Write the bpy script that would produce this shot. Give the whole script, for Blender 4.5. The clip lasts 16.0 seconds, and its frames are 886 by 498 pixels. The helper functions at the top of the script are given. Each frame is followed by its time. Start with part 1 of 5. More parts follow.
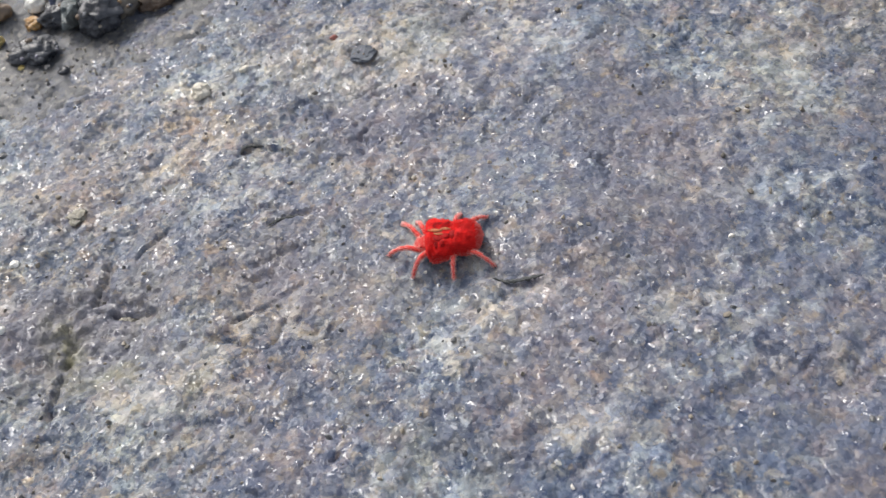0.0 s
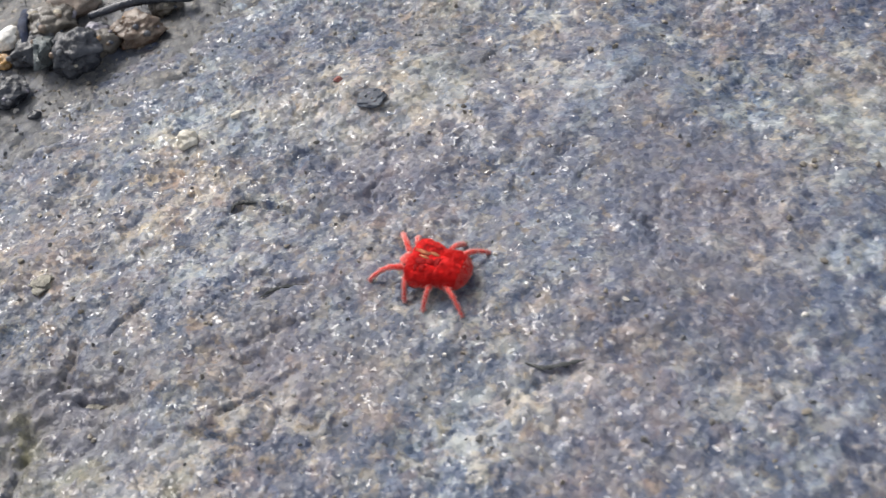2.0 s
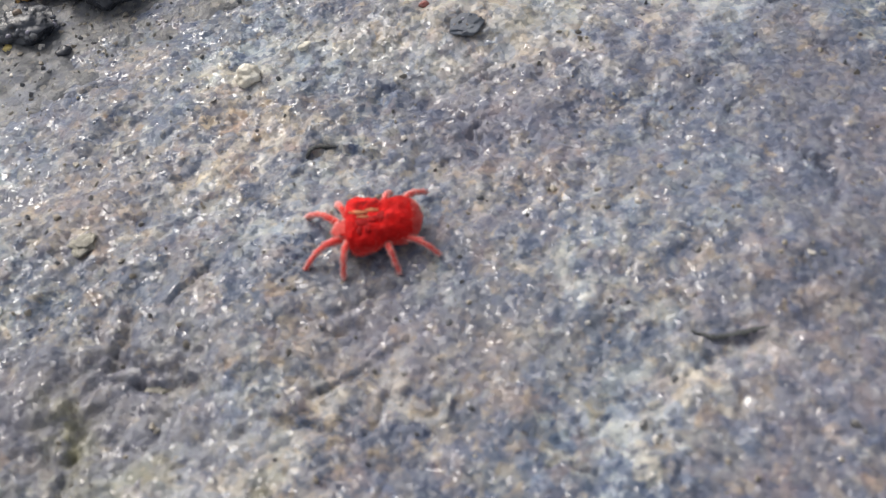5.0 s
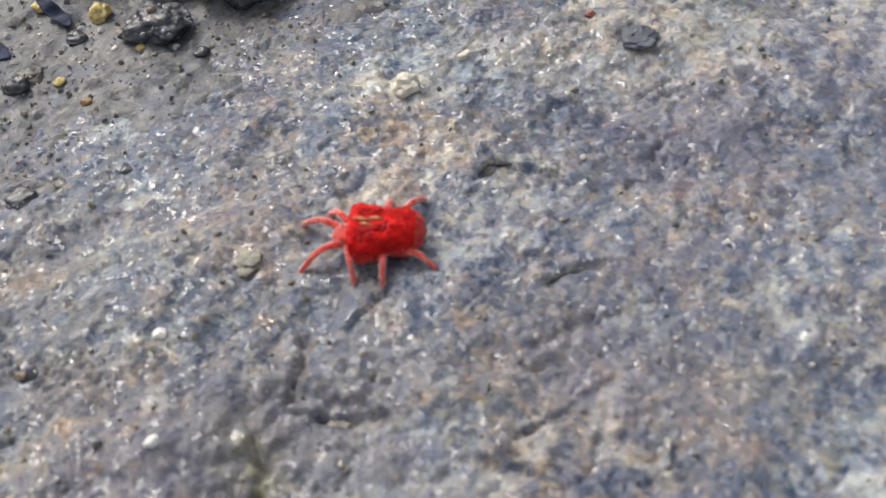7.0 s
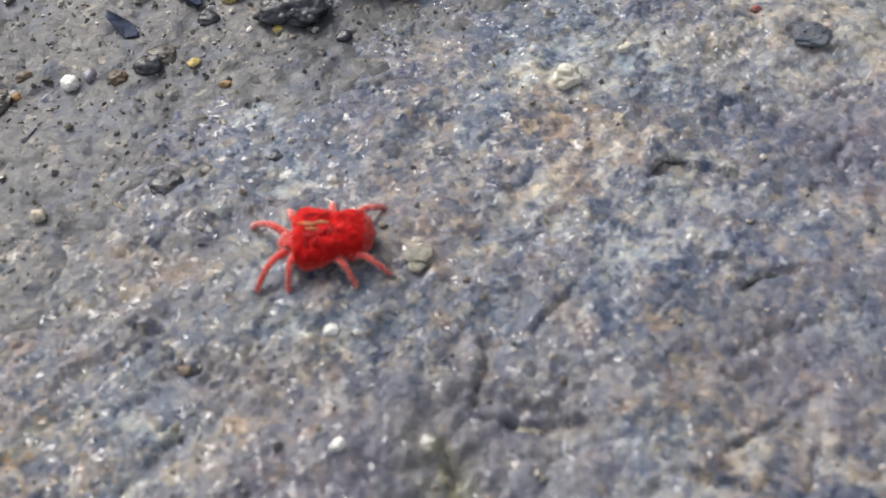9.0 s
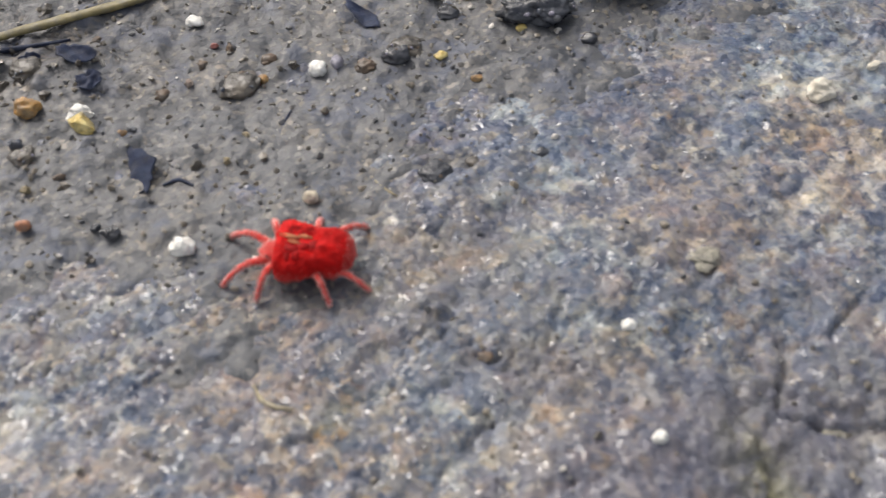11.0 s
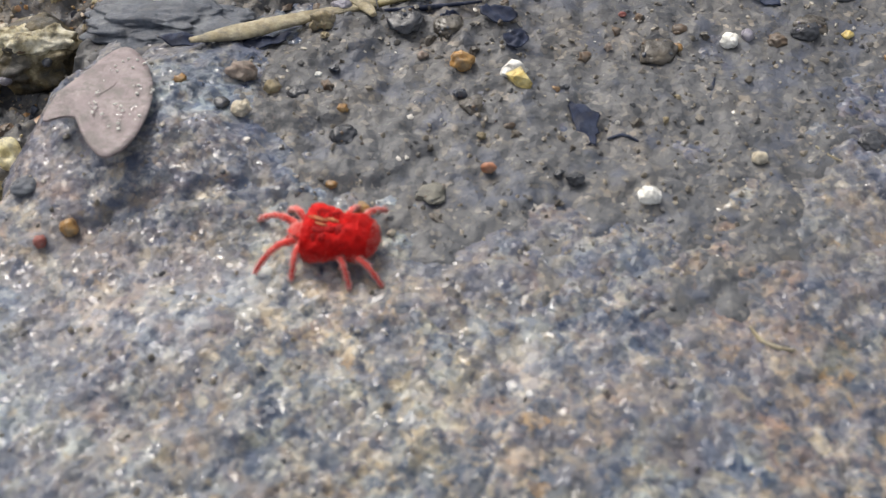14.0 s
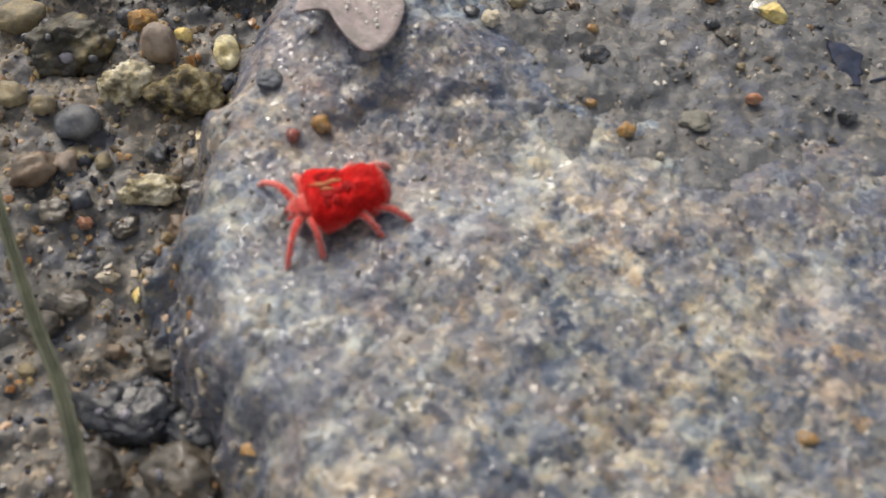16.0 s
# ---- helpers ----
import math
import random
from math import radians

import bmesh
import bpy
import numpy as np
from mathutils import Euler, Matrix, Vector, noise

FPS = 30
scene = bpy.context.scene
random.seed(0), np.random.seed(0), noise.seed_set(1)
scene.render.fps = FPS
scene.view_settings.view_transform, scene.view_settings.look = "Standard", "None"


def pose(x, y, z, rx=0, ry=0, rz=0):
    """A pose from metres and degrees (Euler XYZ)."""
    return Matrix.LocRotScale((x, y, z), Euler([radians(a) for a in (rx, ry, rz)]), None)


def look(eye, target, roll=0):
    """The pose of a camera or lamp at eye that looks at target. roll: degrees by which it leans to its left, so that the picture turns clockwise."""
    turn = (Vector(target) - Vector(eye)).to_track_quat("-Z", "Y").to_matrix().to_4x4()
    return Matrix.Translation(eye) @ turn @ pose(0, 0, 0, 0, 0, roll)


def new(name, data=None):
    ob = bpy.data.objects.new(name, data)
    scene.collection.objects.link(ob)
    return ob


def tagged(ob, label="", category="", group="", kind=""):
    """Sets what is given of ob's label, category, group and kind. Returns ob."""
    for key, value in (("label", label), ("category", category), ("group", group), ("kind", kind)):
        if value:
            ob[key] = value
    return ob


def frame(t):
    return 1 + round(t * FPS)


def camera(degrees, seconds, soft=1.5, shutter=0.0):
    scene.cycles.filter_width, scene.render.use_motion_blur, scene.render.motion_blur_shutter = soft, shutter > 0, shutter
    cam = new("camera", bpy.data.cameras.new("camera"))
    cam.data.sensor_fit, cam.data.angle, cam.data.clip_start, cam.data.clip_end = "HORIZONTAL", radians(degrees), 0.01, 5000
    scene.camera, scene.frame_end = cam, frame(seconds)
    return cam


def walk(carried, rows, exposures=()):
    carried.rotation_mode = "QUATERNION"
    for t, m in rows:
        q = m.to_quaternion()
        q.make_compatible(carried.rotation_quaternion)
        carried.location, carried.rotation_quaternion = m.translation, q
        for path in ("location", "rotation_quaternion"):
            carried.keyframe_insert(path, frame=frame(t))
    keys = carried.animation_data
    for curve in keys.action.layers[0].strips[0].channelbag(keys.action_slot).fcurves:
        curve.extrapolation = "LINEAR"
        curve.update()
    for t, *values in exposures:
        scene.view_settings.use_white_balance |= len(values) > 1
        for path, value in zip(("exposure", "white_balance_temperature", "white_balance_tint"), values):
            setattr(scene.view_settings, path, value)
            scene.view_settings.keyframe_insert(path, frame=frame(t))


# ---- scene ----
cam = camera(50.0, 16.0, soft=1.2, shutter=0.2)
cam.data.dof.use_dof, cam.data.dof.focus_distance, cam.data.dof.aperture_fstop = True, 0.072, 68.0
K = 0.001  # all plan numbers below are in millimetres
PATH = [
    (0, (8.60, -54.87, 59.52), (7.67, -25.67, 18.94), -13.30),
    (0.5, (9.79, -53.11, 57.07), (9.13, -23.67, 16.66), -12.81),
    (1, (12.05, -51.13, 54.68), (11.68, -21.89, 14.12), -12.80),
    (1.5, (15.71, -52.19, 56.43), (14.17, -21.92, 16.67), -14.82),
    (2, (7.55, -46.24, 52.89), (7.01, -15.64, 13.35), -12.48),
    (2.5, (4.54, -44.43, 49.80), (4.25, -14.12, 10.04), -11.99),
    (3, (5.22, -43.91, 50.39), (4.56, -13.12, 11.00), -12.05),
    (3.5, (0.00, -42.64, 49.05), (0.00, -12.17, 9.42), -11.91),
    (3.7, (-0.40, -43.15, 47.05), (-0.72, -13.09, 7.10), -12.42),
    (5.8, (-2.57, -37.29, 43.38), (-2.49, -7.46, 3.25), -11.97),
    (6, (-3.52, -37.08, 43.58), (-3.37, -7.32, 3.41), -11.56),
    (6.5, (-5.72, -36.64, 43.06), (-5.45, -6.85, 2.90), -11.14),
    (7, (-11.71, -34.34, 43.44), (-11.41, -4.83, 3.08), -10.20),
    (7.5, (-15.85, -33.44, 41.55), (-15.26, -3.92, 1.21), -9.27),
    (8, (-18.01, -33.21, 40.21), (-17.46, -4.24, -0.54), -8.82),
    (8.5, (-19.37, -32.07, 40.59), (-18.58, -2.57, 0.22), -8.51),
    (8.7, (-20.49, -31.48, 41.72), (-19.57, -2.06, 1.31), -8.02),
    (10.8, (-36.43, -31.13, 42.96), (-34.41, -1.47, 2.76), -3.59),
    (11, (-39.19, -30.49, 42.83), (-36.89, -0.59, 2.82), -2.38),
    (11.5, (-45.17, -32.16, 42.33), (-43.20, -2.06, 2.46), -2.13),
    (12, (-48.16, -33.49, 42.24), (-46.38, -3.18, 2.52), -2.59),
    (12.5, (-53.13, -34.41, 43.92), (-52.46, -4.15, 4.13), -3.64),
    (13, (-56.58, -32.55, 42.72), (-55.54, -2.23, 2.97), -2.09),
    (13.5, (-60.69, -32.25, 43.38), (-60.23, -1.76, 3.76), -2.20),
    (14, (-64.09, -33.36, 43.28), (-63.65, -2.75, 3.75), -1.50),
    (14.5, (-67.83, -32.15, 41.05), (-67.04, -1.49, 1.56), -0.17),
    (15, (-76.86, -28.58, 38.65), (-75.59, 2.42, -0.56), 1.59),
    (15.5, (-79.20, -32.49, 36.70), (-78.48, -2.20, -3.07), 2.97),
    (16, (-79.32, -35.02, 38.17), (-78.44, -4.51, -1.44), 3.57),
]


def mm(v):
    return tuple(c * K for c in v)


walk(cam, [(t, look(mm(eye), mm(target), roll)) for t, eye, target, roll in PATH], exposures=[(0.0, 0.13, 6600, 10), (3.5, 0.13, 6580, 10), (6.0, 0.10, 6780, 10), (8.5, 0.06, 6620, 10), (11.0, 0.04, 6800, 11), (13.5, 0.05, 6680, 10), (15.0, 0.02, 7120, 10), (16.0, 0.01, 7120, 10)])

# ---- light: an overcast sky with a broad bright part ----
world = bpy.data.worlds.new("overcast_sky")
scene.world = world
world.use_nodes = True
wn = world.node_tree.nodes
sky = wn.new("ShaderNodeTexSky")
sky.sky_type, sky.sun_disc = "NISHITA", False
sky.sun_elevation, sky.sun_rotation = radians(48.5), radians(-31.0)
sky.air_density, sky.dust_density = 1.0, 4.0
grey = wn.new("ShaderNodeHueSaturation")
grey.inputs["Saturation"].default_value = 0.35
world.node_tree.links.new(sky.outputs[0], grey.inputs["Color"])
world.node_tree.links.new(grey.outputs[0], wn["Background"].inputs["Color"])
wn["Background"].inputs["Strength"].default_value = 0.172
sun = new("sun", bpy.data.lights.new("sun", "SUN"))
sun.data.energy, sun.data.angle, sun.data.color = 1.7, radians(22), (1.0, 0.97, 0.93)
sun.matrix_world = look((-1.0, 1.65, 2.18), (0, 0, 0))


# ---- noise in arrays ----
def _hash(ix, iy, seed):
    h = (ix.astype(np.int64) * 374761393 + iy.astype(np.int64) * 668265263 + seed * 1442695041) & 0xFFFFFFFF
    h = ((h ^ (h >> 13)) * 1274126177) & 0xFFFFFFFF
    return ((h ^ (h >> 16)) & 0xFFFFFF) / float(0x1000000)


def value_noise(x, y, size, seed):
    u, v = x / size, y / size
    iu, iv = np.floor(u), np.floor(v)
    a, b = u - iu, v - iv
    a, b = a * a * (3 - 2 * a), b * b * (3 - 2 * b)
    low = _hash(iu, iv, seed) * (1 - a) + _hash(iu + 1, iv, seed) * a
    high = _hash(iu, iv + 1, seed) * (1 - a) + _hash(iu + 1, iv + 1, seed) * a
    return (low * (1 - b) + high * b) * 2 - 1


def fbm(x, y, size, seed, octaves=4, gain=0.5):
    total, amp = 0.0, 1.0
    for n in range(octaves):
        c, s = math.cos(0.7 * n), math.sin(0.7 * n)
        total = total + amp * value_noise(c * x - s * y, s * x + c * y, size, seed + 17 * n)
        size, amp = size * 0.48, amp * gain
    return total


def cells(x, y, size, seed):
    """Distance to the nearest cell point, in cell sizes, and the cell's random value."""
    u, v = x / size, y / size
    iu, iv = np.floor(u), np.floor(v)
    best, pick = np.full(u.shape, 9.0), np.zeros(u.shape)
    for du in (-1, 0, 1):
        for dv in (-1, 0, 1):
            cu, cv = iu + du, iv + dv
            d = np.hypot(cu + _hash(cu, cv, seed) - u, cv + _hash(cu, cv, seed + 5) - v)
            near = d < best
            best, pick = np.where(near, d, best), np.where(near, _hash(cu, cv, seed + 9), pick)
    return best, pick


def blob(x, y, cx, cy, rx, ry, turn=0.0):
    c, s = math.cos(radians(turn)), math.sin(radians(turn))
    dx, dy = x - cx, y - cy
    return np.exp(-(((c * dx + s * dy) / rx) ** 2) - ((c * dy - s * dx) / ry) ** 2)


def ledge(x, y, points, depth, sharp=0.07, slope=0.65):
    """A small broken step along a line of points: steep on its left, easing out on its right."""
    px, py = zip(*points)
    near = (x > min(px) - 3.5) & (x < max(px) + 3.5) & (y > min(py) - 3.5) & (y < max(py) + 3.5)
    out = np.zeros(x.shape)
    if not near.any():
        return out
    x, y = x[near], y[near]
    best, drop = np.full(x.shape, 1e9), np.zeros(x.shape)
    wob = 0.42 * fbm(x, y, 1.5, 71, 5, 0.6) if slope > 0.3 else 0.14 * fbm(x, y, 1.5, 71, 2) + 0.16 * fbm(x, y, 0.55, 74, 2)
    fade = np.clip(0.7 + 0.55 * fbm(x, y, 1.8, 72, 3), 0.15, 1) * (1 + 0.35 * fbm(x, y, 0.6, 73, 2))
    for (ax, ay), (bx, by) in zip(points, points[1:]):
        length = math.hypot(bx - ax, by - ay)
        ex, ey = (bx - ax) / length, (by - ay) / length
        along, side = (x - ax) * ex + (y - ay) * ey, -(x - ax) * ey + (y - ay) * ex
        over = np.maximum(np.maximum(-along, along - length), 0)
        d = np.hypot(side, over)
        s = side + wob
        cut = np.where(s > 0, np.exp(-((s / sharp) ** 2)), np.exp(-((s / slope) ** 2))) * np.exp(-((over / 0.5) ** 2))
        drop = np.where(d < best, cut, drop)
        best = np.minimum(best, d)
    out[near] = -depth * drop * fade
    return out


# ---- the lie of stone and soil ----
EDGE = [(-70, -80), (-18.7, -85.6), (-13, -88.0), (-10.3, -90.4), (-4.8, -92.7), (0.9, -91.4), (8.2, -90.4), (13.6, -89.2), (18.5, -88), (40, -84)]
SHORE = [(-400, 26), (-95, 26), (-84, 22.5), (-78, 19), (-75.5, 15), (-73.5, 9), (-71.5, 4.2), (-65, 2), (-60, 1.0), (-52, -0.4), (-47, 2),
         (-42.5, 5), (-40, 7.5), (-36, 9.5), (-33, 12), (-28, 13), (-26, 16), (-22, 16.6), (-18, 19), (-13, 24.5), (-8, 29), (0, 36), (20, 48), (60, 70), (400, 90)]
PIT = [(-60, -8.0), (-25, -8.0), (-5, -7.3), (2, -5.6), (8, -4.6), (15, -4.4), (25, -2.8), (60, -1.0)]


def edge_inside(x, y):
    """How far inside the stone's outline a place lies."""
    left = x - np.interp(y, *zip(*EDGE)) + 1.1 * fbm(x, y, 4.5, 31, 4, 0.6)
    return np.minimum(np.minimum(left, 135 - x + 4 * fbm(x, y, 30, 5, 2)), np.minimum(y + 120 + 4 * fbm(x, y, 30, 6, 2), 64 - y))


def shore_inside(x, y):
    """How far behind the edge of the silt a place lies."""
    return y - np.interp(x, *zip(*SHORE)) + 2.0 * fbm(x, y, 6, 51, 4, 0.6)


def broad(x, y):
    h = 0.30 * fbm(x, y, 26, 1, 2) - 0.55 * np.clip(0.3 + shore_inside(x, y) / 8, 0, 1) + 2.3 * blob(x, y, -83.5, 11, 6.5, 6.5) + 0.7 * blob(x, y, -76, 9, 4, 5)
    h += 0.9 * blob(x, y, 3, 13, 14, 5, -20) + 0.8 * blob(x, y, 16, -12, 9, 5)
    return h


def skin(x, y):
    """Where the slab is worn smooth (1) and where it is crusted (0)."""
    u, v = x + 1.5 * fbm(x, y, 4, 96, 3), y + 1.5 * fbm(x, y, 4, 97, 3)
    s = 0.42 + 0.95 * fbm(u, v, 8, 95, 4, 0.55) + 0.5 * blob(x, y, 6, 3, 6, 4, -25) + 0.4 * blob(x, y, -8, -5, 4, 3) - 0.3 * blob(x, y, -18, -12, 7, 5)
    return np.clip(s - 0.5 * blob(x, y, -6, 10, 12, 4, -20), 0, 1)


def stone_height(x, y, fine=True):
    h = broad(x, y) + 0.28 * fbm(x, y, 6, 2, 3)
    basin = blob(x, y, -19.8, -13.2, 5.6, 4.6, -20) + 0.16 * fbm(x, y, 2.5, 45, 4, 0.6)
    h -= 0.55 * np.clip((basin - 0.42) / 0.16, 0, 1) + 0.25 * np.clip((basin - 0.72) / 0.08, 0, 1) + 0.6 * blob(x, y, -24.5, -17, 2.0, 4.5, 15) + 0.35 * blob(x, y, -12, -16, 4, 1.6)
    h += ledge(x, y, [(-6.4, -5.9), (-5, -5.3), (-3.0, -5.3)], 0.45, 0.10, 0.30)
    h += ledge(x, y, [(10.5, -15.2), (12.0, -15.9), (14.2, -15.9)], 0.45, 0.10, 0.30)
    h += ledge(x, y, [(-38.3, 7.6), (-36.5, 8.3), (-34.6, 8.2)], 0.6, 0.08, 0.5)
    h += ledge(x, y, [(-8.6, 2.6), (-7.3, 3.3), (-5.4, 2.4), (-3.6, 1.6)], 0.55, 0.07, 0.4)
    h += ledge(x, y, [(-20.8, -10.7), (-18, -11.3), (-15.6, -11.9)], 0.9, 0.08, 0.26)
    h += ledge(x, y, [(-24, -20), (-23.6, -16.5), (-22.6, -12.5), (-20.5, -9.5), (-20, -6.8)], 1.0, 0.12, 0.5)
    h += ledge(x, y, [(-13.8, -15.8), (-12.3, -15.2), (-9, -16.3)], 0.8, 0.07, 0.26)
    h += ledge(x, y, [(-9.2, -14.4), (-7, -13.6), (-4, -12.2)], 0.7, 0.07, 0.26)
    h += ledge(x, y, [(-7.6, -9.7), (-4.6, -8.7), (-1.4, -8.3)], 0.4, 0.10, 0.35)
    h += ledge(x, y, [(22.9, -4.3), (21.6, -7), (21, -9.6)], 0.5, 0.08, 0.5)
    h += ledge(x, y, [(2.6, 3.7), (2.75, 0.4)], 0.5, 0.07, 0.4)
    h += ledge(x, y, [(-85, 2.4), (-81.7, 4.8), (-76.8, 5), (-71.5, 4.3)], 0.6, 0.2, 1.0)
    h += ledge(x, y, [(-40, -16), (-38.5, -12), (-36, -10)], 0.22)
    h += ledge(x, y, [(-17.6, -9), (-17.2, -6.4), (-15, -4.5)], 0.7, 0.07, 0.26)
    h += 0.55 * blob(x, y, -52.1, -13.3, 0.9, 1.4, 20) * -1 + 0.35 * blob(x, y, -9.6, 0, 0.8, 0.7)
    if fine:
        flat = np.clip(1 - 0.3 * blob(x, y, -19, -10.5, 3.2, 2.6), 0.25, 1)
        rough = 1.75 - 1.15 * skin(x, y)
        d1, r1 = cells(x + 0.3 * fbm(x, y, 0.9, 4, 2), y + 0.3 * fbm(x, y, 0.9, 14, 2), 0.55, 3)
        d2, r2 = cells(x + 0.5 * fbm(x, y, 1.2, 5, 2), y + 0.5 * fbm(x, y, 1.2, 15, 2), 1.7, 13)
        h += flat * rough * (0.07 * (r1 - 0.5) - 0.03 * d1**2 + 0.09 * (r2 - 0.5))
        sharp = 1 - np.abs(fbm(x, y, 1.9, 22, 4, 0.6))
        h += flat * rough * 0.07 * (sharp - 0.6)
        h += flat * rough * 0.055 * fbm(x, y, 1.1, 21, 3) - 0.35 * flat * np.clip(fbm(x, y, 2.4, 41, 3) - 0.6, 0, 1)
        # thin broken cracks
        line = np.abs(fbm(0.8 * x + 0.5 * y, 1.5 * y - 0.6 * x, 5.0, 46, 4, 0.5))
        h -= 0.42 * np.exp(-((line / 0.035) ** 2)) * np.clip(2.2 * fbm(x, y, 3.5, 47, 3) - 0.25, 0, 1)
        # flakes: low broken terraces that run aslant
        u, w = 0.82 * x + 0.57 * y, (0.82 * y - 0.57 * x) * 1.8
        n = 2.6 * fbm(u, w, 5.5, 43, 4, 0.55)
        step = np.floor(n) + np.clip((n - np.floor(n)) / 0.16, 0, 1)
        h += 0.085 * step * (0.5 + 0.5 * np.clip(0.5 + fbm(x, y, 14, 44, 2), 0, 1))
    inside = edge_inside(x, y)
    down = np.maximum(inside, -7.0)
    return h - 0.16 * np.maximum(3.0 - down, 0) ** 2 - 0.4 * np.maximum(0.3 - down, 0) ** 2


def soil_height(x, y, fine=True):
    inside, bed = edge_inside(x, y), shore_inside(x, y)
    cover = np.where(bed > 0, 0.02 + 0.50 * (1 - np.exp(-np.maximum(bed, 0) / 5.0)), np.maximum(0.02 + 0.10 * bed, -5))
    back = np.clip((y - 22) / 20, 0, 1)
    lumps = np.clip((-46 - x) / 12, 0, 1) * np.clip((y - 3) / 6, 0, 1)
    top = broad(x, y) + cover + back * 1.2 + 0.30 * fbm(x, y, 4, 61, 4) + lumps * (0.42 * fbm(x, y, 3.2, 68, 4, 0.55) + 0.30 * np.clip(fbm(x, y, 2.0, 69, 3) - 0.2, 0, 1))
    low = np.interp(y, *zip(*PIT)) + 0.55 * fbm(x, y, 4.5, 62, 3) + 1.5 * np.clip(-inside / 60, 0, 1)
    w = np.clip((1.2 - inside) / 4.0, 0, 1) * np.clip((30 - y) / 8, 0, 1)
    w = w * w * (3 - 2 * w)
    h = top * (1 - w) + low * w
    away = np.clip((np.hypot(x + 25, y) - 150) / 60, 0, 1)
    h = h * (1 - away) + (0.4 + 3.0 * fbm(x, y, 260, 67, 2) * np.clip(1.5 - np.hypot(x, y) / 500, 0, 1)) * away
    if fine:
        near = 1 - away
        d, r = cells(x, y, 0.8, 63)
        h += near * (0.19 + 0.25 * w) * (fbm(x, y, 1.6, 64, 4, 0.65)) + near * (0.10 + 0.25 * w) * (r - 0.35) * np.clip(0.7 - d, 0, 1)
        d, r = cells(x, y, 2.3, 66)
        h += near * (0.10 + 0.9 * w) * np.clip(r - 0.55, 0, 1) * np.clip(0.55 - d, 0, 1)
    return h


def lie(x, y, fine=False):
    """The height of whatever lies on top at a place."""
    px, py = np.array([float(x)]), np.array([float(y)])
    return float(np.maximum(stone_height(px, py, fine), soil_height(px, py, fine))[0])


# ---- materials ----
def material(name):
    m = bpy.data.materials.new(name)
    m.use_nodes = True
    nt = m.node_tree
    return m, nt, nt.nodes["Principled BSDF"]


def node(nt, kind, **values):
    n = nt.nodes.new(kind)
    for key, value in values.items():
        if key in n.inputs:
            n.inputs[key].default_value = value
    return n


def ramp(nt, source, stops, constant=False):
    r = nt.nodes.new("ShaderNodeValToRGB")
    if constant:
        r.color_ramp.interpolation = "CONSTANT"
    while len(r.color_ramp.elements) < len(stops):
        r.color_ramp.elements.new(0.5)
    for e, (at, colour) in zip(r.color_ramp.elements, stops):
        e.position, e.color = at, (*colour, 1) if len(colour) == 3 else colour
    nt.links.new(source, r.inputs[0])
    return r.outputs[0]


def grey3(v):
    return (v, v, v)


def mix(nt, how, factor, a, b):
    n = nt.nodes.new("ShaderNodeMix")
    n.data_type, n.blend_type, n.clamp_factor = "RGBA", how, True
    for socket, value in ((n.inputs[0], factor), (n.inputs[6], a), (n.inputs[7], b)):
        if isinstance(value, (int, float)):
            socket.default_value = value
        elif isinstance(value, tuple):
            socket.default_value = (*value, 1)
        else:
            nt.links.new(value, socket)
    return n.outputs[2]


def maths(nt, how, a, b=0.5):
    n = nt.nodes.new("ShaderNodeMath")
    n.operation = how
    for socket, value in zip(n.inputs, (a, b)):
        if isinstance(value, (int, float)):
            socket.default_value = value
        else:
            nt.links.new(value, socket)
    return n.outputs[0]


def object_space(nt):
    return nt.nodes.new("ShaderNodeTexCoord").outputs["Object"]


def noise_of(nt, where, size_mm, detail=3.0, rough=0.55, shift=0.0):
    if shift:
        moved = nt.nodes.new("ShaderNodeVectorMath")
        moved.operation, moved.inputs[1].default_value = "ADD", (shift, 0.7 * shift, 0.3 * shift)
        nt.links.new(where, moved.inputs[0])
        where = moved.outputs[0]
    n = node(nt, "ShaderNodeTexNoise", Scale=1000.0 / size_mm, Detail=detail, Roughness=rough)
    nt.links.new(where, n.inputs["Vector"])
    return n.outputs["Fac"]


def grain_of(nt, where, size_mm, randomness=1.0):
    n = node(nt, "ShaderNodeTexVoronoi", Scale=1000.0 / size_mm, Randomness=randomness)
    nt.links.new(where, n.inputs["Vector"])
    s = nt.nodes.new("ShaderNodeSeparateColor")
    nt.links.new(n.outputs["Color"], s.inputs[0])
    return n.outputs["Distance"], s.outputs[0], s.outputs[1]


def bump(nt, bsdf, height, depth_mm, strength=1.0):
    b = node(nt, "ShaderNodeBump", Strength=strength, Distance=depth_mm * K)
    nt.links.new(height, b.inputs["Height"])
    nt.links.new(b.outputs[0], bsdf.inputs["Normal"])


def warped(nt, where, size_mm, amount_mm):
    n = node(nt, "ShaderNodeTexNoise", Scale=1000.0 / size_mm, Detail=2.0)
    nt.links.new(where, n.inputs["Vector"])
    v = nt.nodes.new("ShaderNodeVectorMath")
    v.operation = "MULTIPLY_ADD"
    v.inputs[1].default_value = (amount_mm * K * 2,) * 3
    nt.links.new(n.outputs["Color"], v.inputs[0])
    nt.links.new(where, v.inputs[2])
    return v.outputs[0]


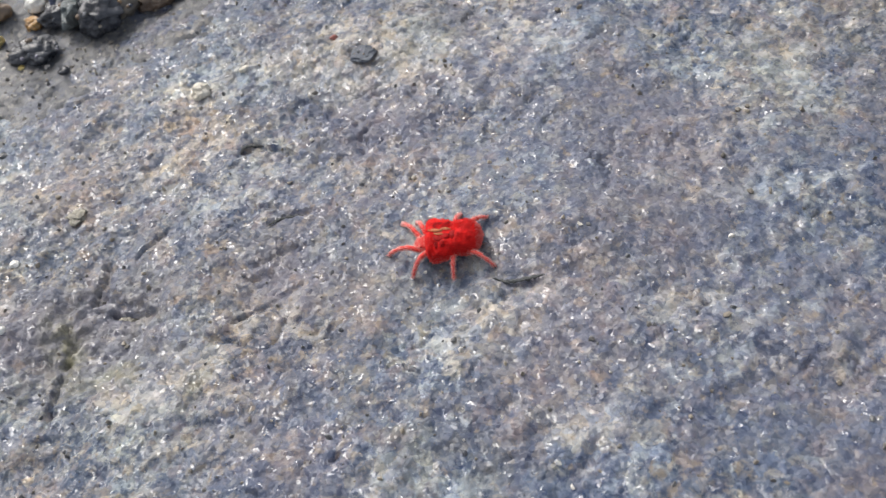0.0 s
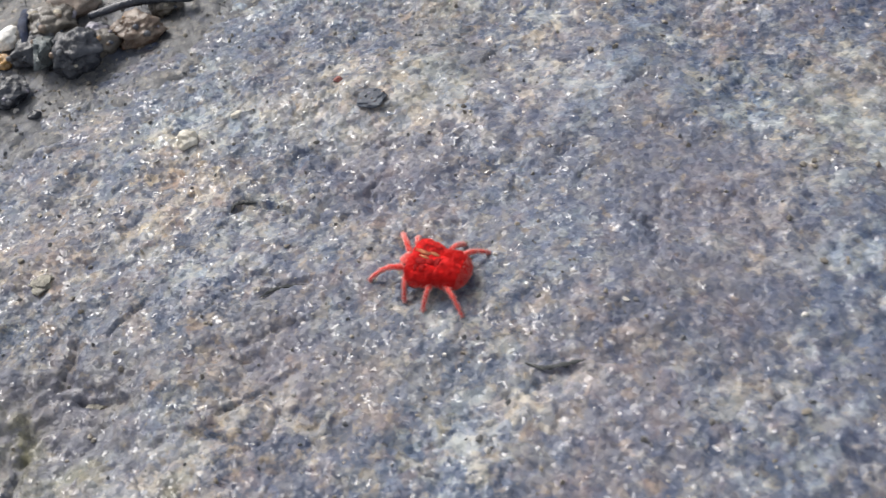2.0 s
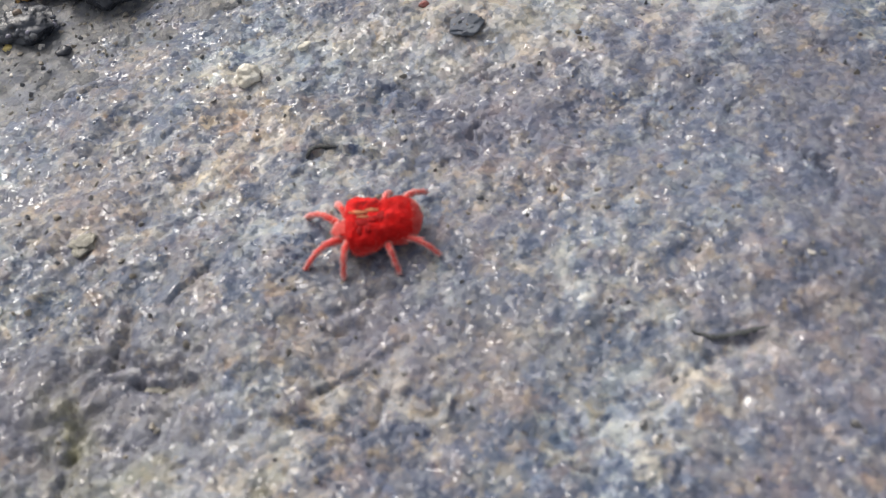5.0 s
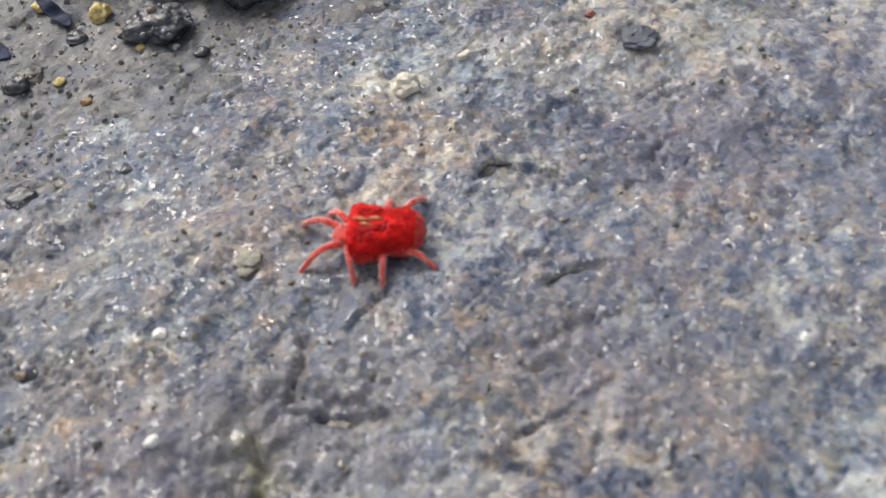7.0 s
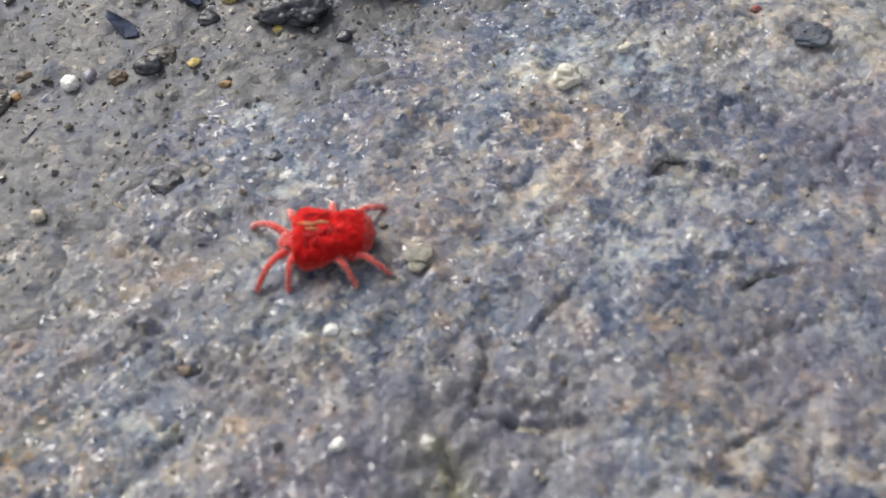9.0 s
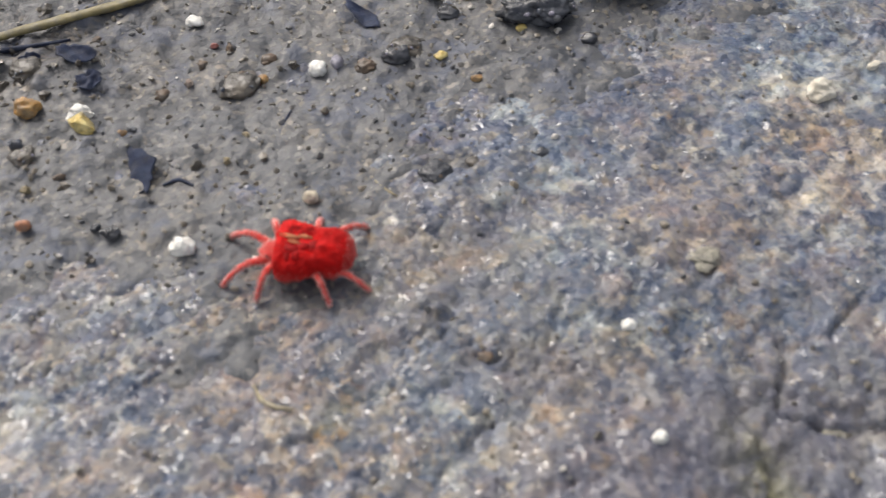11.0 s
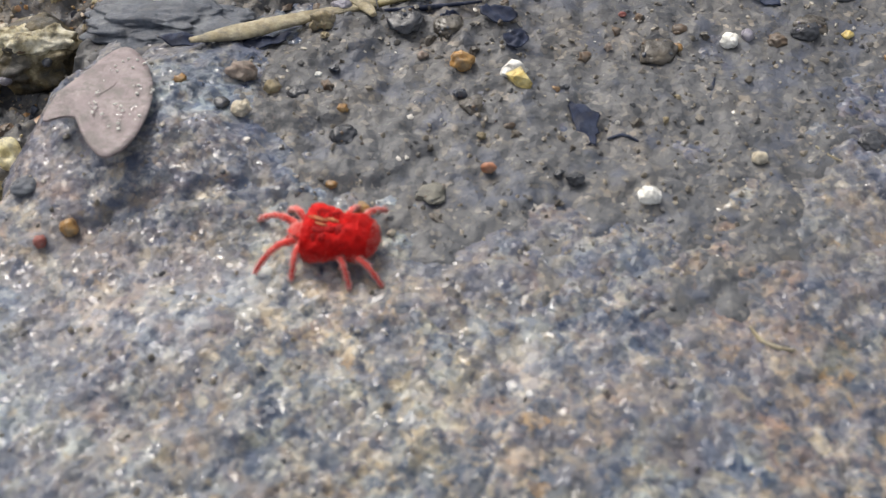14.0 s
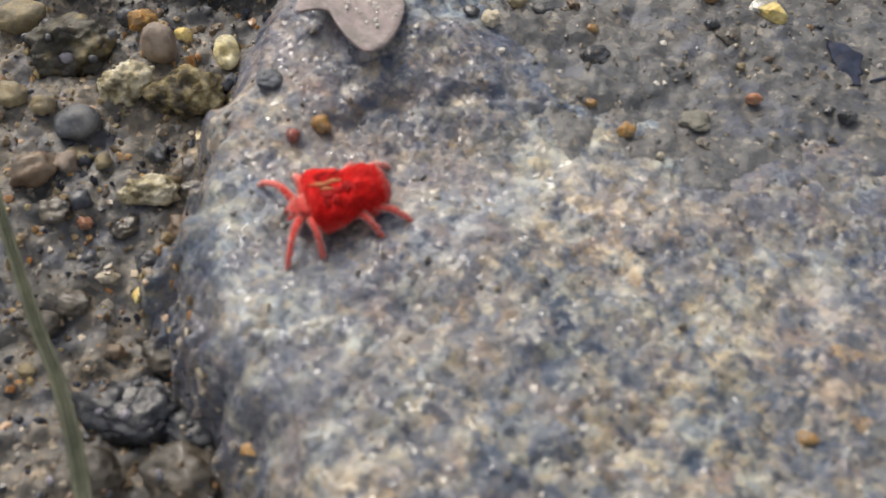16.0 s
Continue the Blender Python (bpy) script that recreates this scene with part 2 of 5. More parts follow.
def stone_material():
    m, nt, p = material("grainy_blue_grey_stone")
    at = object_space(nt)
    warp = warped(nt, at, 0.5, 0.32)
    curl = warped(nt, at, 1.3, 0.55)
    d1, r1, g1 = grain_of(nt, warp, 0.47)
    d2, r2, g2 = grain_of(nt, curl, 1.0)
    layer = nt.nodes.new("ShaderNodeVertexColor")
    layer.layer_name = "mineral_and_light"
    s = nt.nodes.new("ShaderNodeSeparateColor")
    nt.links.new(layer.outputs[0], s.inputs[0])
    stain = nt.nodes.new("ShaderNodeVertexColor")
    stain.layer_name = "stain"
    st = nt.nodes.new("ShaderNodeSeparateColor")
    nt.links.new(stain.outputs[0], st.inputs[0])
    # a grey matrix whose tone drifts over the slab
    region = maths(nt, "MULTIPLY", maths(nt, "SUBTRACT", noise_of(nt, at, 7.0, 5.0, 0.62), 0.5), 1.1)
    pick = maths(nt, "ADD", noise_of(nt, curl, 1.5, 5.0, 0.70), region)
    col = ramp(nt, pick, [(0.30, (0.085, 0.104, 0.145)), (0.45, (0.132, 0.148, 0.184)), (0.58, (0.192, 0.190, 0.188)), (0.72, (0.31, 0.290, 0.25))])
    # single chips set in it
    chips = ramp(nt, r2, [(0.0, (0.085, 0.102, 0.140)), (0.24, (0.150, 0.155, 0.190)), (0.44, (0.190, 0.186, 0.192)), (0.60, (0.225, 0.196, 0.180)), (0.72, (0.30, 0.275, 0.23)), (0.82, (0.40, 0.38, 0.33)), (0.88, (0.120, 0.140, 0.18)), (0.965, (0.29, 0.215, 0.14))], True)
    col = mix(nt, "MIX", ramp(nt, noise_of(nt, at, 1.4, 3.0, 0.6, 0.47), [(0.40, grey3(0.10)), (0.58, grey3(0.72))]), col, chips)
    # dark blue-grey blotches, gathered in drifts
    drift = maths(nt, "MULTIPLY", maths(nt, "SUBTRACT", noise_of(nt, at, 4.5, 4.0, 0.6, 0.91), 0.5), 0.55)
    spot = maths(nt, "ADD", noise_of(nt, curl, 1.05, 4.0, 0.58, 0.57), drift)
    col = mix(nt, "MIX", ramp(nt, spot, [(0.37, grey3(0.92)), (0.44, grey3(0.50)), (0.49, grey3(0.0))]), col, (0.042, 0.062, 0.102))
    fine_spot = maths(nt, "ADD", noise_of(nt, warp, 0.62, 3.0, 0.55, 0.39), maths(nt, "MULTIPLY", drift, 0.6))
    col = mix(nt, "MIX", ramp(nt, fine_spot, [(0.36, grey3(0.75)), (0.43, grey3(0.0))]), col, (0.050, 0.066, 0.100))
    tan = ramp(nt, noise_of(nt, curl, 0.9, 4.0, 0.6, 0.73), [(0.56, grey3(0.0)), (0.64, grey3(0.55))])
    col = mix(nt, "MIX", tan, col, (0.275, 0.235, 0.180))
    # worn smooth skins between the crusts
    worn = ramp(nt, noise_of(nt, at, 3.2, 5.0, 0.65, 0.11), [(0.40, (0.098, 0.112, 0.150)), (0.52, (0.138, 0.138, 0.165)), (0.62, (0.178, 0.158, 0.160))])
    col = mix(nt, "MIX", maths(nt, "MULTIPLY", st.outputs[2], 0.45), col, worn)
    # pinkish and pale crusts
    pink = ramp(nt, noise_of(nt, at, 2.4, 5.0, 0.68, 0.31), [(0.53, grey3(0.0)), (0.64, grey3(0.55))])
    col = mix(nt, "MIX", pink, col, (0.235, 0.186, 0.170))
    crust = maths(nt, "ADD", noise_of(nt, curl, 1.7, 6.0, 0.68, 0.67), maths(nt, "MULTIPLY", maths(nt, "SUBTRACT", noise_of(nt, at, 9.0, 3.0, 0.6, 0.43), 0.5), 0.6))
    crust = maths(nt, "ADD", crust, maths(nt, "MULTIPLY", s.outputs[2], 0.20))
    crust = maths(nt, "ADD", crust, maths(nt, "MULTIPLY", maths(nt, "SUBTRACT", 0.45, st.outputs[2]), 0.10))
    col = mix(nt, "MIX", ramp(nt, crust, [(0.56, grey3(0.0)), (0.63, grey3(0.48)), (0.76, grey3(0.85))]), col, (0.45, 0.44, 0.405))
    # pale mineral, and the glare painted on the left ridge
    col = mix(nt, "MIX", maths(nt, "MULTIPLY", s.outputs[2], 0.30), col, (0.42, 0.41, 0.39))
    white = ramp(nt, noise_of(nt, warp, 0.42, 3.0, 0.65, 0.83), [(0.65, grey3(0.0)), (0.76, grey3(0.75))])
    col = mix(nt, "MIX", white, col, (0.54, 0.53, 0.50))
    # grain by grain
    col = mix(nt, "MULTIPLY", 0.75, col, ramp(nt, r1, [(0.0, (0.54, 0.60, 0.74)), (0.5, (0.97, 0.97, 0.97)), (1.0, (1.36, 1.30, 1.18))]))
    col = mix(nt, "MULTIPLY", 0.65, col, ramp(nt, g2, [(0.0, (1.16, 1.02, 0.84)), (0.28, (1.0, 1.0, 0.98)), (0.62, (0.90, 0.99, 1.13)), (1.0, (1.08, 0.98, 0.97))]))
    wide = ramp(nt, noise_of(nt, at, 19.0, 3.0, 0.6), [(0.36, (0.62, 0.68, 0.80)), (0.5, (0.78, 0.82, 0.88)), (0.64, (0.94, 0.95, 0.96))])
    col = mix(nt, "MULTIPLY", 1.0, col, wide)
    col = mix(nt, "MULTIPLY", 1.0, col, ramp(nt, noise_of(nt, at, 11.0, 4.0, 0.62, 0.19), [(0.40, (0.92, 1.0, 1.05)), (0.5, (1.0, 1.0, 1.0)), (0.62, (1.08, 1.0, 0.96))]))
    col = mix(nt, "MIX", maths(nt, "MULTIPLY", s.outputs[0], 0.70), col, (0.100, 0.102, 0.138))
    col = mix(nt, "MULTIPLY", s.outputs[1], col, (1.22, 1.14, 0.99))
    # olive film and rusty specks
    film = maths(nt, "MULTIPLY", st.outputs[0], ramp(nt, noise_of(nt, curl, 1.2, 5.0, 0.65, 0.23), [(0.38, grey3(0.15)), (0.58, grey3(0.8))]))
    col = mix(nt, "MIX", film, col, (0.175, 0.165, 0.090))
    fleck = maths(nt, "ADD", noise_of(nt, curl, 1.1, 4.0, 0.6), maths(nt, "MULTIPLY", st.outputs[1], 0.10))
    col = mix(nt, "MIX", ramp(nt, fleck, [(0.63, grey3(0.0)), (0.73, grey3(0.55))]), col, (0.255, 0.205, 0.145))
    rich = node(nt, "ShaderNodeHueSaturation", Saturation=1.14, Value=1.06)
    nt.links.new(col, rich.inputs["Color"])
    col = rich.outputs[0]
    nt.links.new(col, p.inputs["Base Color"])
    nt.links.new(ramp(nt, g1, [(0.0, grey3(0.70)), (0.5, grey3(0.58)), (0.74, grey3(0.42)), (0.86, grey3(0.18)), (1.0, grey3(0.08))]), p.inputs["Roughness"])
    p.inputs["Specular IOR Level"].default_value = 0.6
    h = maths(nt, "ADD", maths(nt, "MULTIPLY", r1, 0.7), maths(nt, "MULTIPLY", noise_of(nt, at, 0.5, 4.0, 0.65), 0.9))
    h = maths(nt, "SUBTRACT", h, maths(nt, "MULTIPLY", d1, 0.8))
    bump(nt, p, h, 0.055, 1.0)
    # each grain is a facet with a tilt of its own
    v = node(nt, "ShaderNodeTexVoronoi", Scale=1000.0 / 0.27)
    nt.links.new(warp, v.inputs["Vector"])
    tilt = nt.nodes.new("ShaderNodeVectorMath")
    tilt.operation = "MULTIPLY_ADD"
    tilt.inputs[1].default_value, tilt.inputs[2].default_value = (0.54, 0.54, 0.0), (-0.27, -0.27, 0.0)
    nt.links.new(v.outputs["Color"], tilt.inputs[0])
    add = nt.nodes.new("ShaderNodeVectorMath")
    add.operation = "ADD"
    nt.links.new(nt.nodes.new("ShaderNodeNewGeometry").outputs["Normal"], add.inputs[0])
    nt.links.new(tilt.outputs[0], add.inputs[1])
    unit = nt.nodes.new("ShaderNodeVectorMath")
    unit.operation = "NORMALIZE"
    nt.links.new(add.outputs[0], unit.inputs[0])
    nt.links.new(unit.outputs[0], nt.nodes["Bump"].inputs["Normal"])
    return m


def soil_material():
    m, nt, p = material("wet_grey_brown_silt")
    at = object_space(nt)
    d1, r1, g1 = grain_of(nt, warped(nt, at, 0.7, 0.2), 0.34)
    fine = ramp(nt, r1, [(0.0, (0.048, 0.053, 0.062)), (0.5, (0.102, 0.105, 0.112)), (0.80, (0.138, 0.136, 0.134)), (0.92, (0.185, 0.165, 0.14)), (1.0, (0.31, 0.285, 0.25))])
    broad_tone = ramp(nt, noise_of(nt, at, 5.0, 5.0, 0.65), [(0.32, (0.42, 0.47, 0.56)), (0.46, (0.80, 0.83, 0.88)), (0.54, (0.98, 0.97, 0.96)), (0.68, (1.45, 1.34, 1.20))])
    col = mix(nt, "MULTIPLY", 1.0, fine, broad_tone)
    # bluish silt grey, with the tint of the reflected sky painted in
    silt = ramp(nt, noise_of(nt, at, 2.2, 3.0), [(0.36, grey3(0.05)), (0.66, grey3(0.50))])
    col = mix(nt, "MIX", silt, col, (0.125, 0.128, 0.136))
    flakes = ramp(nt, noise_of(nt, warped(nt, at, 1.2, 0.5), 3.2, 4.0, 0.65, 0.77), [(0.53, grey3(0.0)), (0.62, grey3(0.70))])
    col = mix(nt, "MIX", flakes, col, (0.078, 0.094, 0.138))
    layer = nt.nodes.new("ShaderNodeVertexColor")
    layer.layer_name = "damp"
    s = nt.nodes.new("ShaderNodeSeparateColor")
    nt.links.new(layer.outputs[0], s.inputs[0])
    # red lightens and warms the hollow; green darkens back silt and stone foot
    col = mix(nt, "MULTIPLY", s.outputs[0], col, (1.55, 1.35, 1.08))
    col = mix(nt, "MULTIPLY", s.outputs[1], col, (0.60, 0.58, 0.57))
    nt.links.new(col, p.inputs["Base Color"])
    nt.links.new(ramp(nt, noise_of(nt, at, 1.3, 3.0), [(0.3, grey3(0.32)), (0.7, grey3(0.58))]), p.inputs["Roughness"])
    h = maths(nt, "ADD", maths(nt, "MULTIPLY", r1, 0.5), noise_of(nt, at, 0.45, 4.0, 0.65))
    bump(nt, p, h, 0.13, 1.0)
    return m


def mineral_material(name, dark, mid, light, rough=0.45, size=0.6, bump_mm=0.06, clear=0.0, spread_at=(0.3, 0.5, 0.72), dirt=0.6):
    m, nt, p = material(name)
    at = object_space(nt)
    tone = ramp(nt, noise_of(nt, at, size * 2.2, 5.0, 0.65), list(zip(spread_at, (dark, mid, light))))
    d, r, g = grain_of(nt, at, size * 0.5)
    tone = mix(nt, "MULTIPLY", 0.5, tone, ramp(nt, r, [(0.0, grey3(0.75)), (1.0, grey3(1.15))]))
    info = nt.nodes.new("ShaderNodeObjectInfo")
    tone = mix(nt, "MULTIPLY", 1.0, tone, ramp(nt, info.outputs["Random"], [(0.0, grey3(0.9)), (1.0, grey3(1.1))]))
    film = ramp(nt, noise_of(nt, at, size * 1.5, 5.0, 0.68, 0.37), [(0.46, grey3(0.0)), (0.62, grey3(dirt))])
    tone = mix(nt, "MIX", film, tone, (0.115, 0.110, 0.102))
    nt.links.new(tone, p.inputs["Base Color"])
    nt.links.new(ramp(nt, noise_of(nt, at, size, 2.0), [(0.3, grey3(max(rough - 0.15, 0.08))), (0.7, grey3(rough + 0.15))]), p.inputs["Roughness"])
    p.inputs["Coat Weight"].default_value = clear
    p.inputs["Coat Roughness"].default_value = 0.15
    bump(nt, p, noise_of(nt, at, size * 0.45, 5.0, 0.7), bump_mm, 0.9)
    return m


def sand_material(name, stops):
    m, nt, p = material(name)
    g = nt.nodes.new("ShaderNodeNewGeometry")
    col = ramp(nt, g.outputs["Random Per Island"], stops)
    nt.links.new(mix(nt, "MULTIPLY", 0.6, col, ramp(nt, noise_of(nt, object_space(nt), 0.25, 3.0), [(0.3, grey3(0.6)), (0.7, grey3(1.2))])), p.inputs["Base Color"])
    p.inputs["Roughness"].default_value = 0.32
    return m


def velvet_material(name, deep, bright, sheen, rough=0.75):
    m, nt, p = material(name)
    at = object_space(nt)
    tone = ramp(nt, noise_of(nt, at, 0.5, 4.0, 0.6), [(0.32, deep), (0.66, bright)])
    nt.links.new(tone, p.inputs["Base Color"])
    p.inputs["Roughness"].default_value = rough
    p.inputs["Specular IOR Level"].default_value = 0.25
    p.inputs["Sheen Weight"].default_value = sheen
    p.inputs["Sheen Roughness"].default_value = 0.5
    p.inputs["Sheen Tint"].default_value = (1.0, 0.45, 0.42, 1)
    bump(nt, p, noise_of(nt, at, 0.12, 3.0), 0.05, 0.8)
    return m


STONE, SOIL = stone_material(), soil_material()
SAND = sand_material("mixed_sand_grains", [(0.0, (0.075, 0.08, 0.092)), (0.2, (0.12, 0.12, 0.122)), (0.45, (0.155, 0.140, 0.118)), (0.7, (0.215, 0.185, 0.145)), (0.90, (0.33, 0.295, 0.24)), (1.0, (0.70, 0.67, 0.62))])
GRAVEL = sand_material("mixed_gravel_grains", [(0.0, (0.02, 0.022, 0.03)), (0.2, (0.06, 0.07, 0.10)), (0.38, (0.16, 0.12, 0.08)), (0.55, (0.27, 0.20, 0.11)), (0.68, (0.30, 0.29, 0.29)), (0.8, (0.48, 0.38, 0.19)), (0.9, (0.38, 0.17, 0.06)), (1.0, (0.72, 0.66, 0.54))])
WHITE = mineral_material("white_quartz", (0.66, 0.64, 0.58), (0.84, 0.83, 0.78), (0.92, 0.92, 0.90), 0.35, 0.5, dirt=0.2)
CREAM = mineral_material("cream_limestone", (0.42, 0.35, 0.24), (0.64, 0.57, 0.44), (0.80, 0.74, 0.63), 0.55, 0.5)
YELLOW = mineral_material("yellow_quartz", (0.48, 0.32, 0.08), (0.70, 0.54, 0.18), (0.82, 0.72, 0.38), 0.35, 0.6)
PALEYELLOW = mineral_material("pale_yellow_quartz", (0.58, 0.46, 0.18), (0.80, 0.71, 0.40), (0.90, 0.86, 0.66), 0.4, 0.6)
CREAMWHITE = mineral_material("cream_white_limestone", (0.58, 0.52, 0.40), (0.76, 0.71, 0.60), (0.88, 0.85, 0.77), 0.55, 0.5, dirt=0.2)
OLIVE = mineral_material("olive_brown_crust", (0.030, 0.022, 0.008), (0.26, 0.20, 0.085), (0.66, 0.58, 0.36), 0.6, 0.6, 0.3, 0.0, (0.42, 0.52, 0.62))
PALECRUST = mineral_material("pale_yellow_crust", (0.16, 0.12, 0.05), (0.60, 0.53, 0.34), (0.86, 0.81, 0.65), 0.6, 0.6, 0.3, 0.0, (0.36, 0.47, 0.60))
CRUST = mineral_material("brown_crust_with_pale_top", (0.020, 0.016, 0.008), (0.130, 0.100, 0.045), (0.56, 0.49, 0.32), 0.55, 1.4, 0.25, 0.0, (0.44, 0.55, 0.68))
MOSSY = mineral_material("mossy_dark_stone", (0.012, 0.012, 0.011), (0.045, 0.038, 0.018), (0.22, 0.175, 0.075), 0.4, 0.9, 0.16, 0.0, (0.40, 0.52, 0.64))
ORANGE = mineral_material("orange_grain", (0.30, 0.10, 0.05), (0.44, 0.19, 0.10), (0.54, 0.31, 0.19), 0.4, 0.5)
AMBER = mineral_material("amber_grain", (0.26, 0.12, 0.03), (0.42, 0.23, 0.07), (0.55, 0.36, 0.14), 0.35, 0.5)
RED = mineral_material("dull_red_grain", (0.17, 0.04, 0.035), (0.27, 0.075, 0.06), (0.36, 0.13, 0.11), 0.4, 0.4)
BROWN = mineral_material("brown_pebble", (0.085, 0.055, 0.035), (0.17, 0.115, 0.075), (0.27, 0.20, 0.14), 0.4, 0.7)
PINK = mineral_material("pinkish_brown_pebble", (0.20, 0.145, 0.115), (0.32, 0.25, 0.205), (0.44, 0.37, 0.31), 0.55, 0.8, 0.12)
LILAC = mineral_material("lilac_grey_pebble", (0.18, 0.17, 0.22), (0.27, 0.26, 0.32), (0.36, 0.35, 0.40), 0.35, 0.6)
SLATE = mineral_material("dark_blue_grey_pebble", (0.028, 0.035, 0.055), (0.060, 0.072, 0.10), (0.12, 0.13, 0.16), 0.3, 0.7)
GREY = mineral_material("grey_pebble", (0.045, 0.055, 0.075), (0.095, 0.105, 0.125), (0.20, 0.195, 0.19), 0.4, 0.8, 0.12)
BROWNCLOD = mineral_material("red_brown_wet_clod", (0.040, 0.026, 0.018), (0.125, 0.085, 0.060), (0.30, 0.235, 0.18), 0.32, 1.0, 0.14, 0.2, dirt=0.3)
BLACK = mineral_material("wet_black_clod", (0.009, 0.011, 0.016), (0.026, 0.031, 0.044), (0.085, 0.092, 0.11), 0.3, 1.1, 0.12, 0.2, dirt=0.15)
DARKCLOD = mineral_material("wet_dark_brown_clod", (0.026, 0.023, 0.020), (0.078, 0.067, 0.054), (0.20, 0.17, 0.13), 0.32, 1.2, 0.14, 0.2, dirt=0.35)
GREENGREY = mineral_material("grey_green_chunk", (0.075, 0.092, 0.098), (0.135, 0.158, 0.162), (0.24, 0.265, 0.262), 0.35, 0.9, 0.14)
# near-black for the strips that stand in for shade in the cracks
CRACK_SHADE = mineral_material("black_crack_shade", (0.012, 0.014, 0.016), (0.030, 0.034, 0.036), (0.075, 0.080, 0.082), 0.6, 0.6, 0.14, dirt=0.3)
BLUELUMP = mineral_material("dark_blue_grey_lump", (0.035, 0.045, 0.065), (0.080, 0.095, 0.125), (0.18, 0.195, 0.215), 0.55, 0.8, 0.12, dirt=0.2)
GREENCLOD = mineral_material("grey_green_clod", (0.11, 0.11, 0.09), (0.19, 0.185, 0.155), (0.30, 0.285, 0.235), 0.45, 0.7, 0.12)
LEAFCHIP = mineral_material("blackish_blue_leaf_scrap", (0.009, 0.013, 0.028), (0.023, 0.033, 0.070), (0.070, 0.088, 0.14), 0.6, 0.7, 0.10, dirt=0.2)
LEAFCHIP.node_tree.nodes["Principled BSDF"].inputs["Specular IOR Level"].default_value = 0.2
DEADLEAF = mineral_material("pinkish_grey_dead_leaf", (0.19, 0.150, 0.158), (0.285, 0.232, 0.238), (0.41, 0.352, 0.350), 0.5, 0.8, 0.12)
OCHRE = mineral_material("dull_ochre_pebble", (0.16, 0.125, 0.065), (0.29, 0.235, 0.135), (0.42, 0.36, 0.235), 0.5, 0.6, 0.12)
TANCHIP = mineral_material("tan_stone_chip", (0.24, 0.225, 0.18), (0.34, 0.32, 0.26), (0.44, 0.415, 0.35), 0.6, 0.5, 0.1)
STRAW = mineral_material("pale_straw", (0.26, 0.215, 0.125), (0.40, 0.345, 0.225), (0.54, 0.485, 0.35), 0.6, 0.5, 0.12)
OLDSTRAW = mineral_material("dull_olive_straw", (0.14, 0.115, 0.045), (0.235, 0.195, 0.085), (0.34, 0.29, 0.15), 0.5, 0.9, 0.05)
GRASS = mineral_material("grey_green_grass", (0.035, 0.042, 0.030), (0.062, 0.070, 0.048), (0.11, 0.118, 0.08), 0.7, 1.0, 0.04, dirt=0.2)
GRASS.node_tree.nodes["Principled BSDF"].inputs["Specular IOR Level"].default_value = 0.25
WATER, _nt, _p = material("water_drop")
_p.inputs["Transmission Weight"].default_value, _p.inputs["Roughness"].default_value, _p.inputs["IOR"].default_value = 1.0, 0.03, 1.33
MITE_RED = velvet_material("scarlet_velvet", (0.42, 0.003, 0.004), (0.78, 0.008, 0.008), 0.15)
MITE_HAIR = velvet_material("scarlet_hair", (0.62, 0.003, 0.004), (0.86, 0.014, 0.012), 0.25)
MITE_PINK = velvet_material("salmon_red_skin", (0.62, 0.030, 0.026), (0.80, 0.11, 0.09), 0.5)
MITE_FUZZ = velvet_material("pale_pink_hair", (0.80, 0.28, 0.25), (0.90, 0.52, 0.48), 0.5)
MITE_FRINGE = velvet_material("light_red_hair", (0.72, 0.06, 0.055), (0.90, 0.24, 0.21), 0.5)
MITE_TAN = velvet_material("tan_dimple", (0.36, 0.10, 0.045), (0.55, 0.23, 0.11), 0.2)
MITE_SHADE = velvet_material("dark_red_dimple_shade", (0.22, 0.002, 0.003), (0.38, 0.004, 0.005), 0.05)
MITE_HEAD = velvet_material("rose_red_skin", (0.52, 0.008, 0.009), (0.74, 0.06, 0.05), 0.35)
EYE_BLACK = velvet_material("black_eye", (0.01, 0.004, 0.004), (0.03, 0.01, 0.01), 0.0, 0.25)


# ---- mesh helpers ----
def mesh_from(name, verts, faces, mat, smooth=True):
    me = bpy.data.meshes.new(name)
    me.from_pydata([tuple(v) for v in verts], [], [tuple(f) for f in faces])
    me.polygons.foreach_set("use_smooth", [smooth] * len(me.polygons))
    me.materials.append(mat)
    me.update()
    return me


def mesh_arrays(name, verts, quads, mat, smooth=True):
    me = bpy.data.meshes.new(name)
    n, k = quads.shape
    me.vertices.add(len(verts))
    me.vertices.foreach_set("co", np.ascontiguousarray(verts, np.float32).ravel())
    me.loops.add(n * k)
    me.loops.foreach_set("vertex_index", np.ascontiguousarray(quads, np.int32).ravel())
    me.polygons.add(n)
    me.polygons.foreach_set("loop_start", np.arange(0, n * k, k, dtype=np.int32))
    me.polygons.foreach_set("use_smooth", np.full(n, smooth))
    me.materials.append(mat)
    me.update(calc_edges=True)
    return me


def part(name, me, parent, label="", m=None):
    ob = new(name, me)
    ob.parent = parent
    if m is not None:
        ob.matrix_basis = m
    return tagged(ob, label) if label else ob


def spread(parts):
    """Grid lines from (start, end, step) stretches."""
    out = []
    for a, b, step in parts:
        out.append(np.linspace(a, b, max(int(round(abs(b - a) / step)), 1), endpoint=False))
    return np.concatenate(out + [[parts[-1][1]]])


